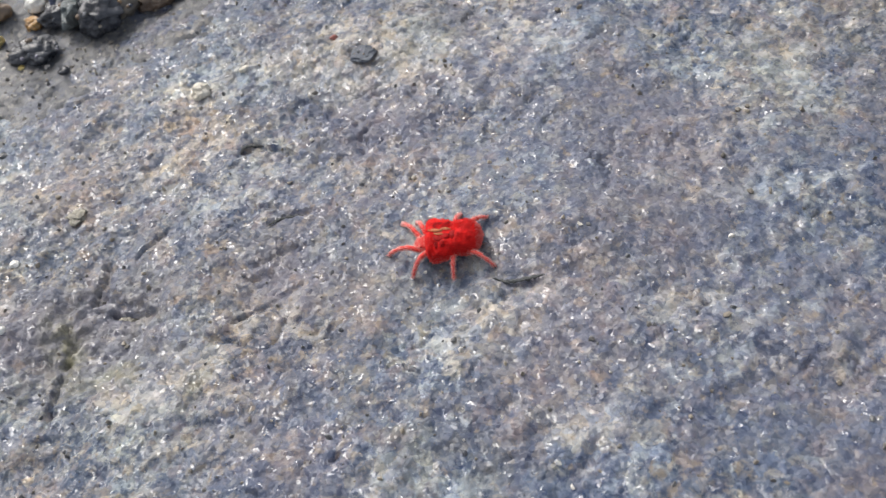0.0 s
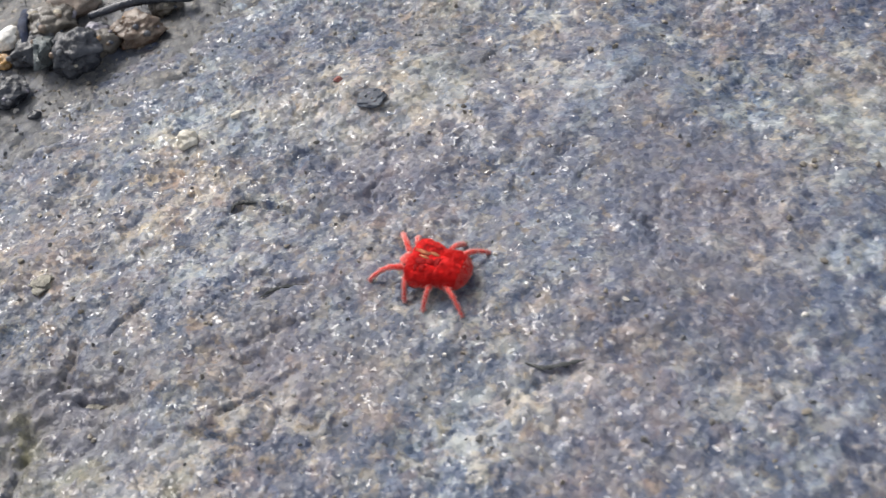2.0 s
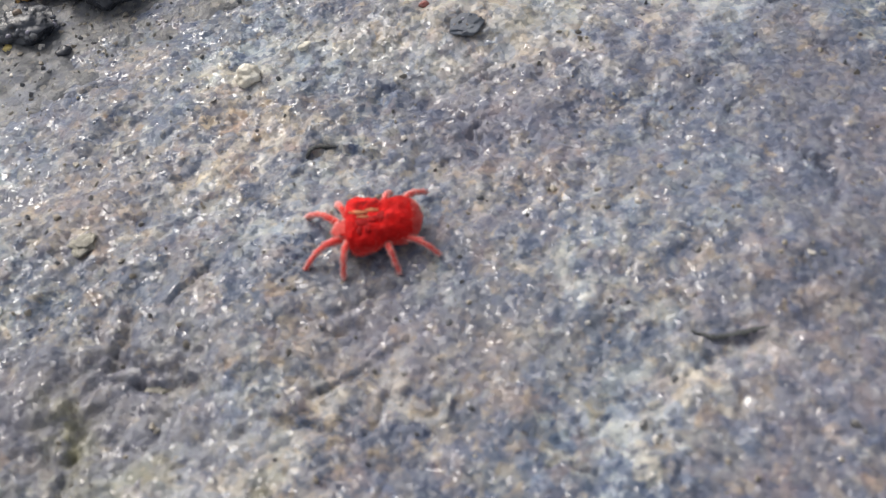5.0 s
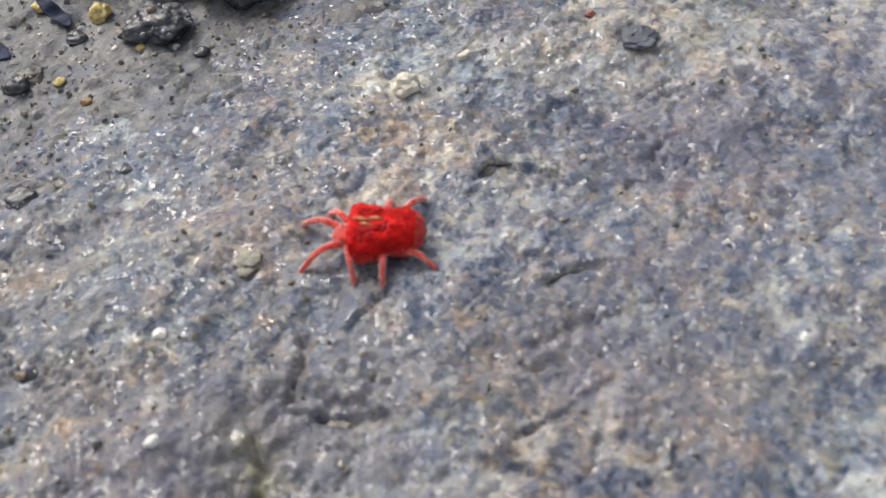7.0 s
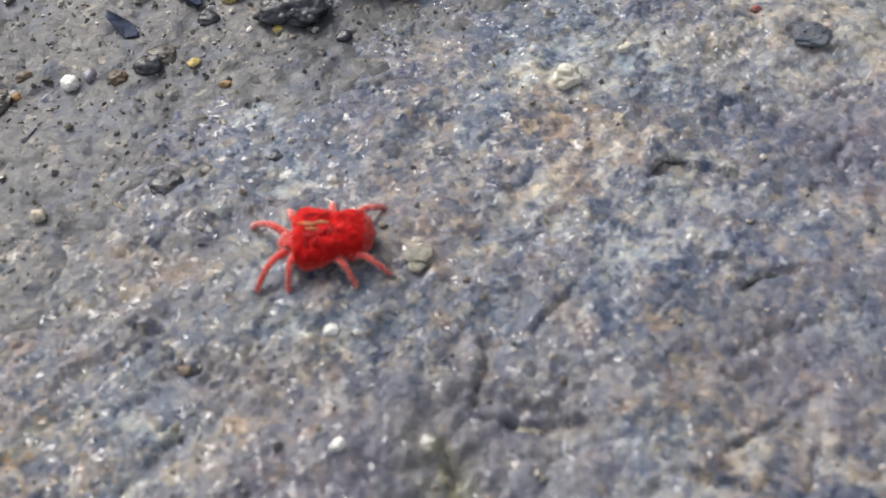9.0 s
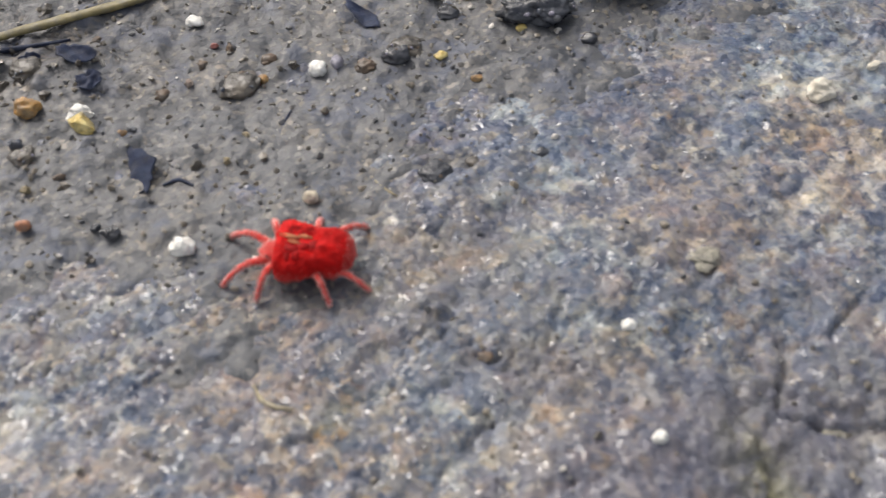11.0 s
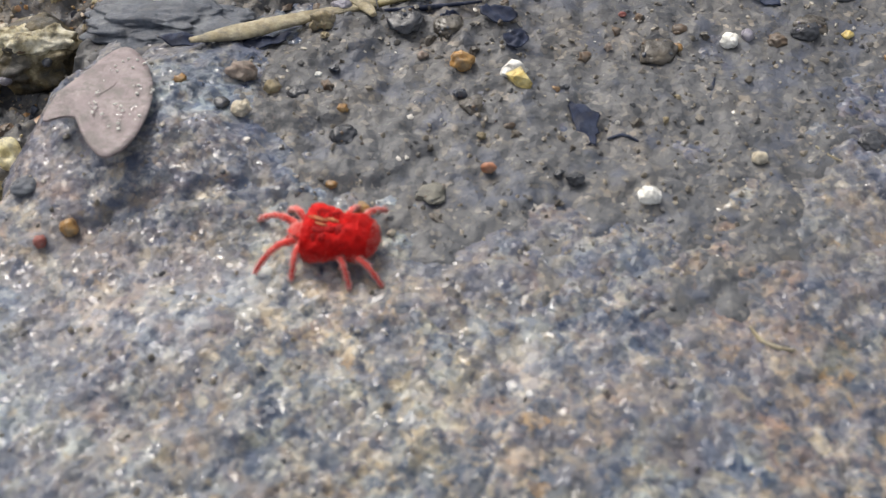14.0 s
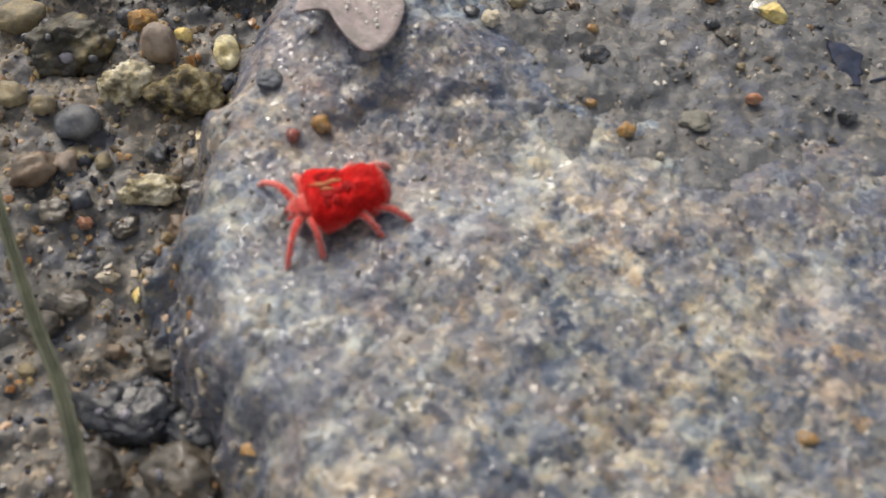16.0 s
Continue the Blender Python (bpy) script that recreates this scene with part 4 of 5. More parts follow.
clod("clod", "dark wet crumb on silt", -77.2, 12.6, 1.2, BLACK, 4, 63, 0.5)
clod("clod", "dark wet clod under a straw end", -65.4, 20.5, 2.6, BLACK, 7, 64, 0.4)
clod("clod", "dark wet clod on silt", -62.6, 20.0, 2.4, DARKCLOD, 7, 65, 0.4)

clod("clod", "dark wet crumb caught on the stone", -36.6, 7.5, 1.9, BLACK, 6, 66, 0.35, sink=0.35)
clod("clod", "small dark crumb caught on the stone", -34.2, 8.0, 1.0, DARKCLOD, 5, 67, 0.4, sink=0.35)
clod("clod", "small dark crumb caught on the stone", -30.0, 8.2, 0.9, BLACK, 5, 68, 0.4, sink=0.35)

clod("clod", "blue-grey knobbly lump on the stone", 3.6, 11.6, 2.4, BLUELUMP, 9, 69, 0.26, sink=0.33)

# ---- debris behind the stone ----
clod("clod", "black wet clod with gritty knobs", -21.4, 24.6, 4.9, BLACK, 12, 101, 0.75)
clod("clod", "dark wet clod beside a grey-green chunk", -25.2, 26.6, 4.2, BLACK, 9, 118, 0.6)
pebble("stone_chunk", "grey-green angular chunk among black clods", -24.3, 25.2, 3.6, GREENGREY, (0.75, 1.15, 0.8), 20, 0.25, 119, 0.15, 4, "wet clods", "stone", 0.35)
clod("clod", "dark knobbly crumb with a pale top", -19.2, 25.0, 3.0, DARKCLOD, 9, 120, 0.8)
pebble("pebble", "pale grey flat pebble on the black clods", -19.9, 26.3, 2.0, LILAC, (1.2, 0.8, 0.7), 15, 0.2, 121, -0.2)
clod("clod", "long black wet clod on silt", -28.2, 21.6, 4.6, BLACK, 9, 102, 0.5)
clod("clod", "brown gritty clod behind the stone", -16.4, 26.0, 4.6, BROWNCLOD, 11, 103, 0.6)
clod("clod", "dark brown clod behind the stone", -24.5, 29.3, 6.0, DARKCLOD, 12, 104, 0.6)
clod("clod", "dark wet crumb on silt", -25.1, 17.8, 1.1, BLACK, 4, 105, 0.6)
pebble("pebble", "smooth white pebble among dark clods", -27.9, 29.0, 3.3, WHITE, (1.1, 0.7, 0.6), 38, 0.08, 106, facet=0.25)
pebble("pebble", "brown stone among dark clods", -32.7, 28.6, 3.2, BROWN, (1, 0.8, 0.7), 0, 0.16, 107)
pebble("pebble", "amber pebble among dark clods", -28.6, 25.6, 1.9, AMBER, (1, 0.8, 0.7), 0, 0.2, 108)
pebble("pebble", "yellow pebble among dark clods", -32.6, 24.0, 1.7, YELLOW, (0.9, 1.1, 0.8), 0, 0.2, 109)
pebble("pebble", "tan stone behind the dark clods", -22.4, 32.0, 4.2, PINK, (1.2, 0.8, 0.6), 10, 0.15, 110)
clod("clod", "dark brown wet crumb on silt", -37.2, 18.9, 2.3, DARKCLOD, 7, 111, 0.4)
pebble("pebble", "yellow pebble behind the silt", -36.8, 26.0, 1.4, YELLOW, (1, 0.8, 0.7), 0, 0.2, 112)
clod("clod", "black wet clod at the back of the silt", -28.8, 22.0, 2.9, BLACK, 7, 113, 0.55)
clod("clod", "black wet clod at the back of the silt", -34.2, 21.9, 1.7, BLACK, 5, 114, 0.5)
clod("clod", "brown wet clod at the back of the silt", -14.0, 29.5, 3.6, DARKCLOD, 8, 115, 0.55)
pebble("pebble", "slate-blue pebble among dark clods", -24.2, 27.6, 2.2, SLATE, (1, 0.8, 0.8), 0, 0.15, 116)
pebble("pebble", "grey pebble among dark clods", -19.8, 27.2, 2.0, GREY, (1, 0.8, 0.8), 0, 0.15, 117)

# ---- the hollow beside the stone ----
pebble("pebble", "olive-yellow crusty stone in the hollow", -94.6, 8.8, 4.3, OLIVE, (1.0, 0.66, 0.62), 12, 0.2, 201, 0.15, 4, "stones in the hollow")
pebble("pebble", "pale olive crusty stone in the hollow", -98.5, 9.1, 3.3, PALECRUST, (0.95, 0.85, 0.75), 40, 0.2, 202, 0.15, 4, "stones in the hollow")
pebble("pebble", "pinkish-brown rounded pebble behind the crusty stones", -97.0, 12.3, 2.4, PINK, (0.95, 0.95, 1.15), 0, 0.1, 203, 0.1, 3, "stones in the hollow")
pebble("pebble", "orange-brown broken pebble in the hollow", -98.6, 14.6, 2.0, AMBER, (0.9, 0.8, 1.0), 20, 0.2, 205, 0.15, 3, "stones in the hollow", facet=0.35)
pebble("pebble", "cream pebble in the hollow", -107.0, 15.2, 3.1, OCHRE, (1.1, 0.8, 0.6), 20, 0.14, 206, 0.2, 3, "stones in the hollow")
clod("clod", "mossy dark clod in the hollow", -102.9, 12.9, 5.6, MOSSY, 12, 207, 0.65)
pebble("pebble", "dark blue-grey round pebble in the hollow", -101.0, 6.3, 2.8, GREY, (1, 0.9, 0.7), 0, 0.14, 208, 0.2, 3, "stones in the hollow")
pebble("pebble", "tan pebble in the hollow", -103.4, 7.3, 1.6, OCHRE, (1, 0.8, 0.7), 0, 0.18, 209, 0.2, 3, "stones in the hollow")
pebble("pebble", "tan lumpy stone in the hollow", -102.9, 2.9, 3.0, BROWN, (1, 0.75, 0.6), 35, 0.2, 210, 0.25, 3, "stones in the hollow")
pebble("pebble", "small cream pebble in the hollow", -99.1, 3.9, 1.1, OCHRE, (0.9, 1, 0.8), 0, 0.18, 211, 0.2, 3, "stones in the hollow")
pebble("pebble", "olive crusty stone against the stone edge", -95.6, 1.8, 2.7, PALECRUST, (1.15, 0.7, 0.6), 12, 0.2, 212, 0.2, 4, "stones in the hollow")
pebble("grain", "golden yellow grain in the hollow", -95.4, -4.8, 1.0, YELLOW, (0.65, 1.1, 0.7), 0, 0.15, 213, 0.15, category="grain")
pebble("pebble", "small yellow pebble behind the pink one", -95.8, 13.9, 1.3, YELLOW, (1, 0.8, 0.8), -30, 0.15, 214, 0.15, 3, "stones in the hollow")
pebble("pebble", "dark slate crumb beside the ringed pebble", -92.2, 9.9, 1.2, SLATE, (0.7, 1, 0.7), -30, 0.2, 215, 0.2, 3, "stones in the hollow")
clod("clod", "mossy brown clod overhanging the hollow", -92.9, 21.2, 7.2, CRUST, 14, 216, 0.6)
# two cream lumps added to give the clod its pale, lit top
pebble("pebble", "cream crusty lump for the pale lit top of a brown clod", -92.2, 20.8, 4.2, PALECRUST, (1.2, 0.75, 0.6), 10, 0.22, 248, -0.22, 5, "stones in the hollow")
pebble("pebble", "cream crusty lump for the pale lit top of a brown clod", -96.4, 21.2, 3.4, PALECRUST, (1.1, 0.8, 0.65), 30, 0.22, 249, -0.2, 5, "stones in the hollow")
clod("clod", "dark brown clod in the hollow", -97.0, 19.4, 4.4, CRUST, 9, 217, 0.6)
clod("clod", "dark wet clod in the hollow", -103.4, 18.4, 3.6, BLACK, 8, 218, 0.7)
pebble("pebble", "dark blue pebble in the hollow", -99.8, 15.4, 1.4, SLATE, (1, 0.9, 0.9), 0, 0.12, 219, 0.15, 3, "stones in the hollow")
pebble("pebble", "tan pebble in the hollow", -105.6, 8.2, 2.2, OCHRE, (1, 0.8, 0.6), 0, 0.18, 220, 0.2, 3, "stones in the hollow")
pebble("pebble", "small slate pebble in the hollow", -100.5, 4.1, 1.0, SLATE, (1, 0.8, 0.8), 0, 0.15, 221, 0.2, 3, "stones in the hollow")
pebble("grain", "rusty grain in the hollow", -99.4, -0.2, 1.0, ORANGE, (0.9, 0.7, 0.7), 0, 0.2, 222, 0.2, category="grain")
pebble("pebble", "cream chip in the hollow", -97.5, -3.6, 1.3, CREAM, (1.1, 0.6, 0.5), 0, 0.2, 223, 0.2, 3, "stones in the hollow")
clod("clod", "dark wet clod against the stone foot", -93.6, -11.6, 4.4, BLACK, 10, 224, 0.5)
clod("clod", "dark brown clod in the hollow", -99.0, -5.4, 2.0, DARKCLOD, 7, 225, 0.6)
pebble("pebble", "dark blue pebble in the hollow", -99.9, 1.0, 1.4, SLATE, (1, 0.8, 0.8), 0, 0.18, 234, 0.2, 3, "stones in the hollow")
clod("clod", "dark brown clod in the hollow", -97.0, -0.2, 1.7, DARKCLOD, 6, 226, 0.6)
clod("clod", "dark wet clod below the stone edge", -95.3, -2.5, 1.9, BLACK, 7, 227, 0.6)
pebble("pebble", "tan pebble in the hollow", -101.3, 3.6, 1.7, PINK, (1, 0.8, 0.7), 0, 0.18, 228, 0.2, 3, "stones in the hollow")
clod("clod", "dark blue-grey lump on the stone ridge", -88.6, 6.3, 1.6, BLUELUMP, 6, 229, 0.4, sink=0.33)
pebble("grain", "orange bead on the stone ridge", -85.4, 2.6, 1.1, AMBER, (1, 0.9, 0.85), 0, 0.14, 230, 0.15, category="grain")
pebble("grain", "red bead on the stone ridge", -86.8, 1.75, 0.85, RED, (0.9, 1, 0.9), 0, 0.14, 231, 0.15, category="grain")
pebble("pebble", "small cream pebble near the grass", -100.5, -9.5, 1.0, OCHRE, (1, 0.8, 0.6), 0, 0.2, 232, 0.2, 3, "stones in the hollow")
pebble("pebble", "brown pebble in the hollow", -96.2, -8.0, 1.3, BROWN, (1, 0.8, 0.6), 0, 0.2, 233, 0.2, 3, "stones in the hollow")


def ringed_pebble(x, y):
    """A yellow disc-shaped pebble with a worn hole in its face."""
    v, f = ICO[4]
    q = v * (1 + 0.07 * noise3(v, 0.8, 204))[:, None] * np.array([0.85, 1.2, 0.42])
    d = np.hypot(q[:, 0] + 0.1, q[:, 1] + 0.2)
    q[:, 2] = np.where(q[:, 2] > 0, q[:, 2] - 0.45 * np.exp(-((d / 0.26) ** 2)), q[:, 2])
    ob = new("pebble", mesh_from("ringed_pebble", q * K, f, PALEYELLOW))
    ob.matrix_basis = pose(x * K, y * K, (lie(x, y) + 0.75) * K, 28, 10, 12)
    return tagged(ob, "pale yellow disc pebble with a worn hole", "pebble", "stones in the hollow")


ringed_pebble(-92.7, 12.2)

# added black lump: dark soil and the deep shade of the undercut
clod("clod", "black lump for dark soil and shade under the stone edge", -90.9, -12.6, 3.0, BLACK, 8, 247, 0.5)
clod("clod", "dark wet clod at the stone foot", -91.0, -15.2, 3.8, DARKCLOD, 9, 240, 0.55)
clod("clod", "dark wet clod in the hollow", -95.8, -11.4, 3.4, BLACK, 9, 241, 0.5)
clod("clod", "dark brown clod in the hollow", -93.2, -8.4, 2.6, DARKCLOD, 8, 242, 0.55)
clod("clod", "dark brown clod in the hollow", -96.0, -15.5, 4.0, DARKCLOD, 9, 243, 0.45)
clod("clod", "dark wet clod in the hollow", -100.2, -6.9, 2.4, DARKCLOD, 8, 244, 0.55)
clod("clod", "dark wet clod in the hollow", -101.2, 0.2, 2.2, DARKCLOD, 7, 245, 0.5)
clod("clod", "dark brown clod below the stone edge", -93.4, 2.2, 1.9, DARKCLOD, 7, 246, 0.55)

# small dull pebbles strewn in the hollow and at the back of the silt
for n in range(62):
    hollow = n < 34
    x, y = (random.uniform(-107, -92.5), random.uniform(-17, 18)) if hollow else (random.uniform(-82, -46), random.uniform(9, 23))
    if not hollow and float(shore_inside(np.array([x]), np.array([y]))[0]) < 2:
        continue
    kind, mat = random.choice([("brown", BROWN), ("ochre", OCHRE), ("grey", GREY), ("dark slate", SLATE), ("brown", BROWN), ("pinkish", PINK), ("amber", AMBER)])
    pebble("pebble", f"small dull {kind} pebble half sunk in " + ("the hollow" if hollow else "silt"), x, y, random.uniform(0.5, 1.4 if hollow else 0.85), mat, (1, random.uniform(0.65, 0.95), random.uniform(0.55, 0.8)), random.uniform(0, 180), 0.42, 400 + n, 0.36, 2 if n % 2 else 3, "strewn pebbles", facet=0.25 if n % 3 == 0 else 0.0)

# ---- leaves and stems ----
def dead_leaf():
    leaf = tagged(new("dead_leaf"), "wet pinkish-grey dead leaf lying on the stone ridge", "leaf")
    cx, cy = -83.2, 11.6
    pts = [(-82.97, 16.7), (-81.55, 15.2), (-80.7, 13.3), (-80.35, 11.0), (-80.6, 8.6), (-81.3, 6.6), (-82.4, 5.7), (-83.8, 7.3), (-84.7, 9.0), (-85.0, 9.7), (-86.1, 9.6), (-86.9, 9.0), (-87.0, 9.9), (-86.5, 12.2), (-85.2, 14.0), (-84.2, 15.7)]
    outline = smooth_outline([(0.94 * (x - cx) - 0.15, y - cy) for x, y in pts], 2)
    blade = plate("blade", outline, 0.14, DEADLEAF, 0.02, 0.10, 5, 9)
    part("blade", blade, leaf)
    rib = curve_points([(-3.4, -1.9, -0.02), (-2.2, -0.9, -0.02), (-0.4, 0.6, -0.02), (0.5, 2.6, -0.02), (0.4, 4.4, -0.02)], 24)
    part("midrib", tube("midrib", rib, np.linspace(0.022, 0.01, 24), DEADLEAF, 8), leaf)
    rng = np.random.default_rng(9)
    v, f = ICO[2]
    for n in range(46):
        a, r = rng.uniform(0, 6.28), rng.uniform(0.1, 1) ** 0.5
        x, y = 2.0 * r * math.cos(a) + 0.6, 3.6 * r * math.sin(a) + 0.3
        s = rng.uniform(0.05, 0.13)
        # most drops are white specks: the sky's glint put into the colour
        if n % 5:
            part("sand_grain", mesh_from("sand_grain", v * np.array([s, s * 0.8, s * 0.7]) * K, f, WHITE), leaf, "white speck for the glint of a water drop", pose(x * K, y * K, 0.12 * K))
            continue
        part("water_drop", mesh_from("water_drop", v * np.array([s, s * 0.9, s * 0.6]) * K, f, WATER), leaf, "clear water drop", pose(x * K, y * K, 0.13 * K))
    leaf.matrix_basis = pose((cx - 0.4) * K, (cy - 0.9) * K, (lie(cx - 0.4, cy - 0.9) + 0.55) * K, -4, 3, 0)
    return leaf


dead_leaf()


def ragged(outline, seed):
    """Torn edges: each point of the outline moves in or out a little."""
    rng = np.random.default_rng(seed + 50)
    return outline * (1 + rng.uniform(-0.15, 0.10, len(outline)))[:, None]


def scrap(label, x, y, points, turn, lift=0.25, tilt=(6, -4), mat=LEAFCHIP, seed=1):
    x, y = seat(x, y, 0.3)
    ob = new("leaf_scrap", plate("leaf_scrap", ragged(smooth_outline(points, 2), seed), 0.09, mat, 0.10, 0.40, seed, 6))
    ob.matrix_basis = pose(x * K, y * K, (lie(x, y) + lift) * K, *tilt, turn)
    return tagged(ob, label, "leaf scrap", "leaf scraps")


scrap("dark blue-black pointed leaf scrap on silt", -54.3, 10.2, [(-1.0, 2.6), (-0.6, 1.4), (0.7, 0.7), (1.15, 0.0), (0.75, -1.3), (0.55, -2.4), (-0.45, -1.6), (-0.7, 0.3)], 0, 0.35, (8, -8), seed=2)
scrap("blackish leaf scrap on silt", -59.2, 20.6, [(-1.5, 0.2), (-0.4, 0.8), (1.2, 0.6), (1.6, -0.3), (0.4, -0.7), (-1.0, -0.5)], -10, 0.35, (10, 6), seed=3)
scrap("dark grey leaf scrap beside a yellow pebble", -58.0, 18.1, [(-0.8, 0.6), (0.3, 0.9), (0.9, 0.3), (0.7, -0.7), (-0.3, -0.8), (-0.9, -0.2)], 0, 0.4, (10, 0), seed=4)
scrap("long blackish leaf scrap at the back of the silt", -39.9, 22.3, [(-1.6, 1.3), (-0.5, 1.0), (0.8, -0.2), (1.2, -1.5), (0.2, -1.2), (-0.8, -0.1)], 0, 0.4, (14, 4), seed=5)
scrap("small dark leaf scrap behind the silt", -62.4, 20.9, [(-0.9, 0.1), (0.0, 0.5), (0.9, 0.2), (0.4, -0.4), (-0.5, -0.4)], 15, 0.3, (8, 4), seed=6)
scrap("long blue-black leaf scrap behind the silt", -35.6, 24.5, [(-1.5, 1.4), (-0.3, 1.1), (1.0, -0.3), (1.5, -1.5), (0.1, -1.0), (-1.0, 0.1)], 0, 0.6, (18, 8), seed=7)
scrap("dark leaf scrap under a straw", -75.4, 18.7, [(-2.0, 0.0), (-0.6, 0.6), (1.6, 0.8), (2.1, 0.3), (0.5, -0.4), (-1.2, -0.6)], 5, 0.3, (5, 0), seed=8)
pebble("stone", "flat blue-grey stone at the back of the silt", -82.3, 22.4, 7.6, BLUELUMP, (1.25, 0.62, 0.22), -4, 0.26, 241, 0.36, 5, "flat stones", "stone")
scrap("dark leaf scrap beside the dead leaf", -80.6, 19.0, [(-1.9, 0.0), (-0.6, 0.7), (1.6, 0.4), (2.0, -0.2), (0.5, -0.5), (-1.2, -0.5)], -5, 0.3, (5, 0), seed=9)


def stem(name, label, points, radii, mat, flat=0.7, sides=10, rough=0.06, seed=1, lift=0.0, category="straw"):
    line = curve_points([(x, y, (lie(x, y) if z is None else z) + lift) for x, y, z in ((*seat(p[0], p[1]), p[2]) for p in points)], 28)
    ob = new(name, tube(name, line, np.interp(np.linspace(0, 1, 28), np.linspace(0, 1, len(radii)), radii), mat, sides, flat, rough, seed))
    return tagged(ob, label, category, "plant litter")


stem("straw", "split pale straw lying across the silt", [(-80.0, 18.3, None), (-76.4, 19.5, None), (-72.6, 20.9, None), (-67.6, 22.0, None)], [0.25, 0.78, 0.74, 0.52, 0.42], STRAW, 0.45, lift=0.75)
stem("straw", "short bent yellow straw end", [(-69.2, 22.8, None), (-68.3, 21.8, None), (-67.7, 20.8, None)], [0.45, 0.5, 0.25], STRAW, 0.6, lift=0.45, seed=2)
stem("straw", "dull olive straw behind the silt", [(-67.5, 22.5, None), (-62.5, 24.0, None), (-57, 25.6, None), (-51, 27.6, None)], [0.3, 0.42, 0.4, 0.3], OLDSTRAW, 0.6, lift=0.45, seed=3)
stem("leaf_stalk", "blue-black wet stalk over the black clods", [(-26.3, 30.4, 2.2), (-26.1, 27.4, 2.6), (-25.7, 24.6, 1.0)], [0.5, 0.45, 0.35], LEAFCHIP, 0.6, seed=14, category="stalk")
# dark strips added in three cracks, in place of the shade there
for points in ([(-6.5, -6.1), (-5.5, -5.6), (-4.4, -5.45), (-3.0, -5.4)], [(10.5, -15.5), (11.6, -15.95), (13.0, -16.0), (14.3, -15.95)], [(-8.6, 2.7), (-8.0, 3.2), (-7.2, 3.4), (-6.3, 2.9)]):
    stem("soil_seam", "dark strip for the shade in a crack of the stone", [(x, y, None) for x, y in points], [0.03, 0.10, 0.16, 0.12, 0.17, 0.10, 0.03], CRACK_SHADE, 0.5, 9, 0.45, len(points) + int(abs(points[0][0])), 0.03, "grit")
stem("twig", "thin black twig behind the silt", [(-67, 21.6, None), (-64, 22.0, None), (-60, 22.5, None)], [0.12, 0.2, 0.1], LEAFCHIP, 1.0, lift=0.3, seed=4, category="twig")
stem("twig", "black wet stick behind the dark clods", [(-20.5, 28.4, 1.6), (-16, 28.7, 1.9), (-11, 28.4, 1.3)], [0.35, 0.5, 0.4], BLACK, 0.9, seed=5, category="twig")
stem("twig", "thin dark twig on silt", [(-45.8, 11.9, None), (-45.5, 12.8, None), (-45.1, 13.8, None)], [0.07, 0.12, 0.06], LEAFCHIP, 1.0, lift=0.08, seed=6, category="twig")
stem("twig", "thin dark twig on silt", [(-52.9, 8.6, None), (-51.9, 8.9, None), (-51.0, 8.3, None)], [0.08, 0.13, 0.07], LEAFCHIP, 1.0, lift=0.08, seed=7, category="twig")
stem("rootlet", "tan rootlet curled on the stone", [(-47.3, -5.7, None), (-46.9, -6.6, None), (-46.2, -7.1, None), (-45.3, -7.3, None)], [0.06, 0.12, 0.12, 0.06], STRAW, 1.0, lift=0.1, seed=8, category="root")
stem("rootlet", "pale rootlet on the stone", [(-40.2, 7.3, None), (-39.7, 6.6, None), (-39.0, 5.9, None)], [0.05, 0.09, 0.05], STRAW, 1.0, lift=0.1, seed=9, category="root")


def grass_blade():
    """A folded grass blade: two faces meeting in a keel."""
    line = curve_points([(-106, 5.5, -1.2), (-103.0, -1.5, -2.6), (-99.2, -8.6, -3.1), (-96.7, -12.8, -3.1), (-94.3, -18.1, -3.0), (-92.5, -24, -3.2), (-91.5, -30, -5.0)], 44)
    line[:, 2] = np.maximum(line[:, 2], [lie(p[0], p[1]) + 0.25 for p in line])
    t = np.gradient(line, axis=0)
    t /= np.linalg.norm(t, axis=1)[:, None]
    side = np.cross(t, (0, 0, 1.0))
    w = np.interp(np.linspace(0, 1, 44), [0, 0.2, 0.6, 1], [0.12, 0.32, 0.40, 0.44])[:, None]
    up = np.array([0, 0, 1.0])
    rows = [line + side * w, line + side * w * 0.45 - up * 0.16, line - up * 0.26, line - side * w * 0.45 - up * 0.12, line - side * w + up * 0.08]
    blade = tagged(new("grass_blade"), "grey-green folded grass blade over the hollow", "grass", "plant litter")
    for half in (rows[:3], rows[2:]):
        loop = half + [r - up * 0.10 for r in reversed(half)]
        v, n = np.stack(loop, 1).reshape(-1, 3), len(loop)
        f = [(i * n + j, i * n + (j + 1) % n, (i + 1) * n + (j + 1) % n, (i + 1) * n + j) for i in range(43) for j in range(n)]
        f += [tuple(range(n - 1, -1, -1)), tuple(43 * n + j for j in range(n))]
        part("leaf_half", mesh_from("leaf_half", v * K, f, GRASS), blade)
    part("midrib", tube("midrib", line - up * 0.27, np.linspace(0.05, 0.09, 44), GRASS, 8), blade)
    return blade


grass_blade()

# ---- countless grains ----
scatter("sand", "mixed sand grains strewn over the wet silt", 4200, (-92, 0, -4, 34, lambda x, y, r: (shore_inside(x, y) > -1.5) & (edge_inside(x, y) > 0)), (0.06, 0.32), 301, 0.62)
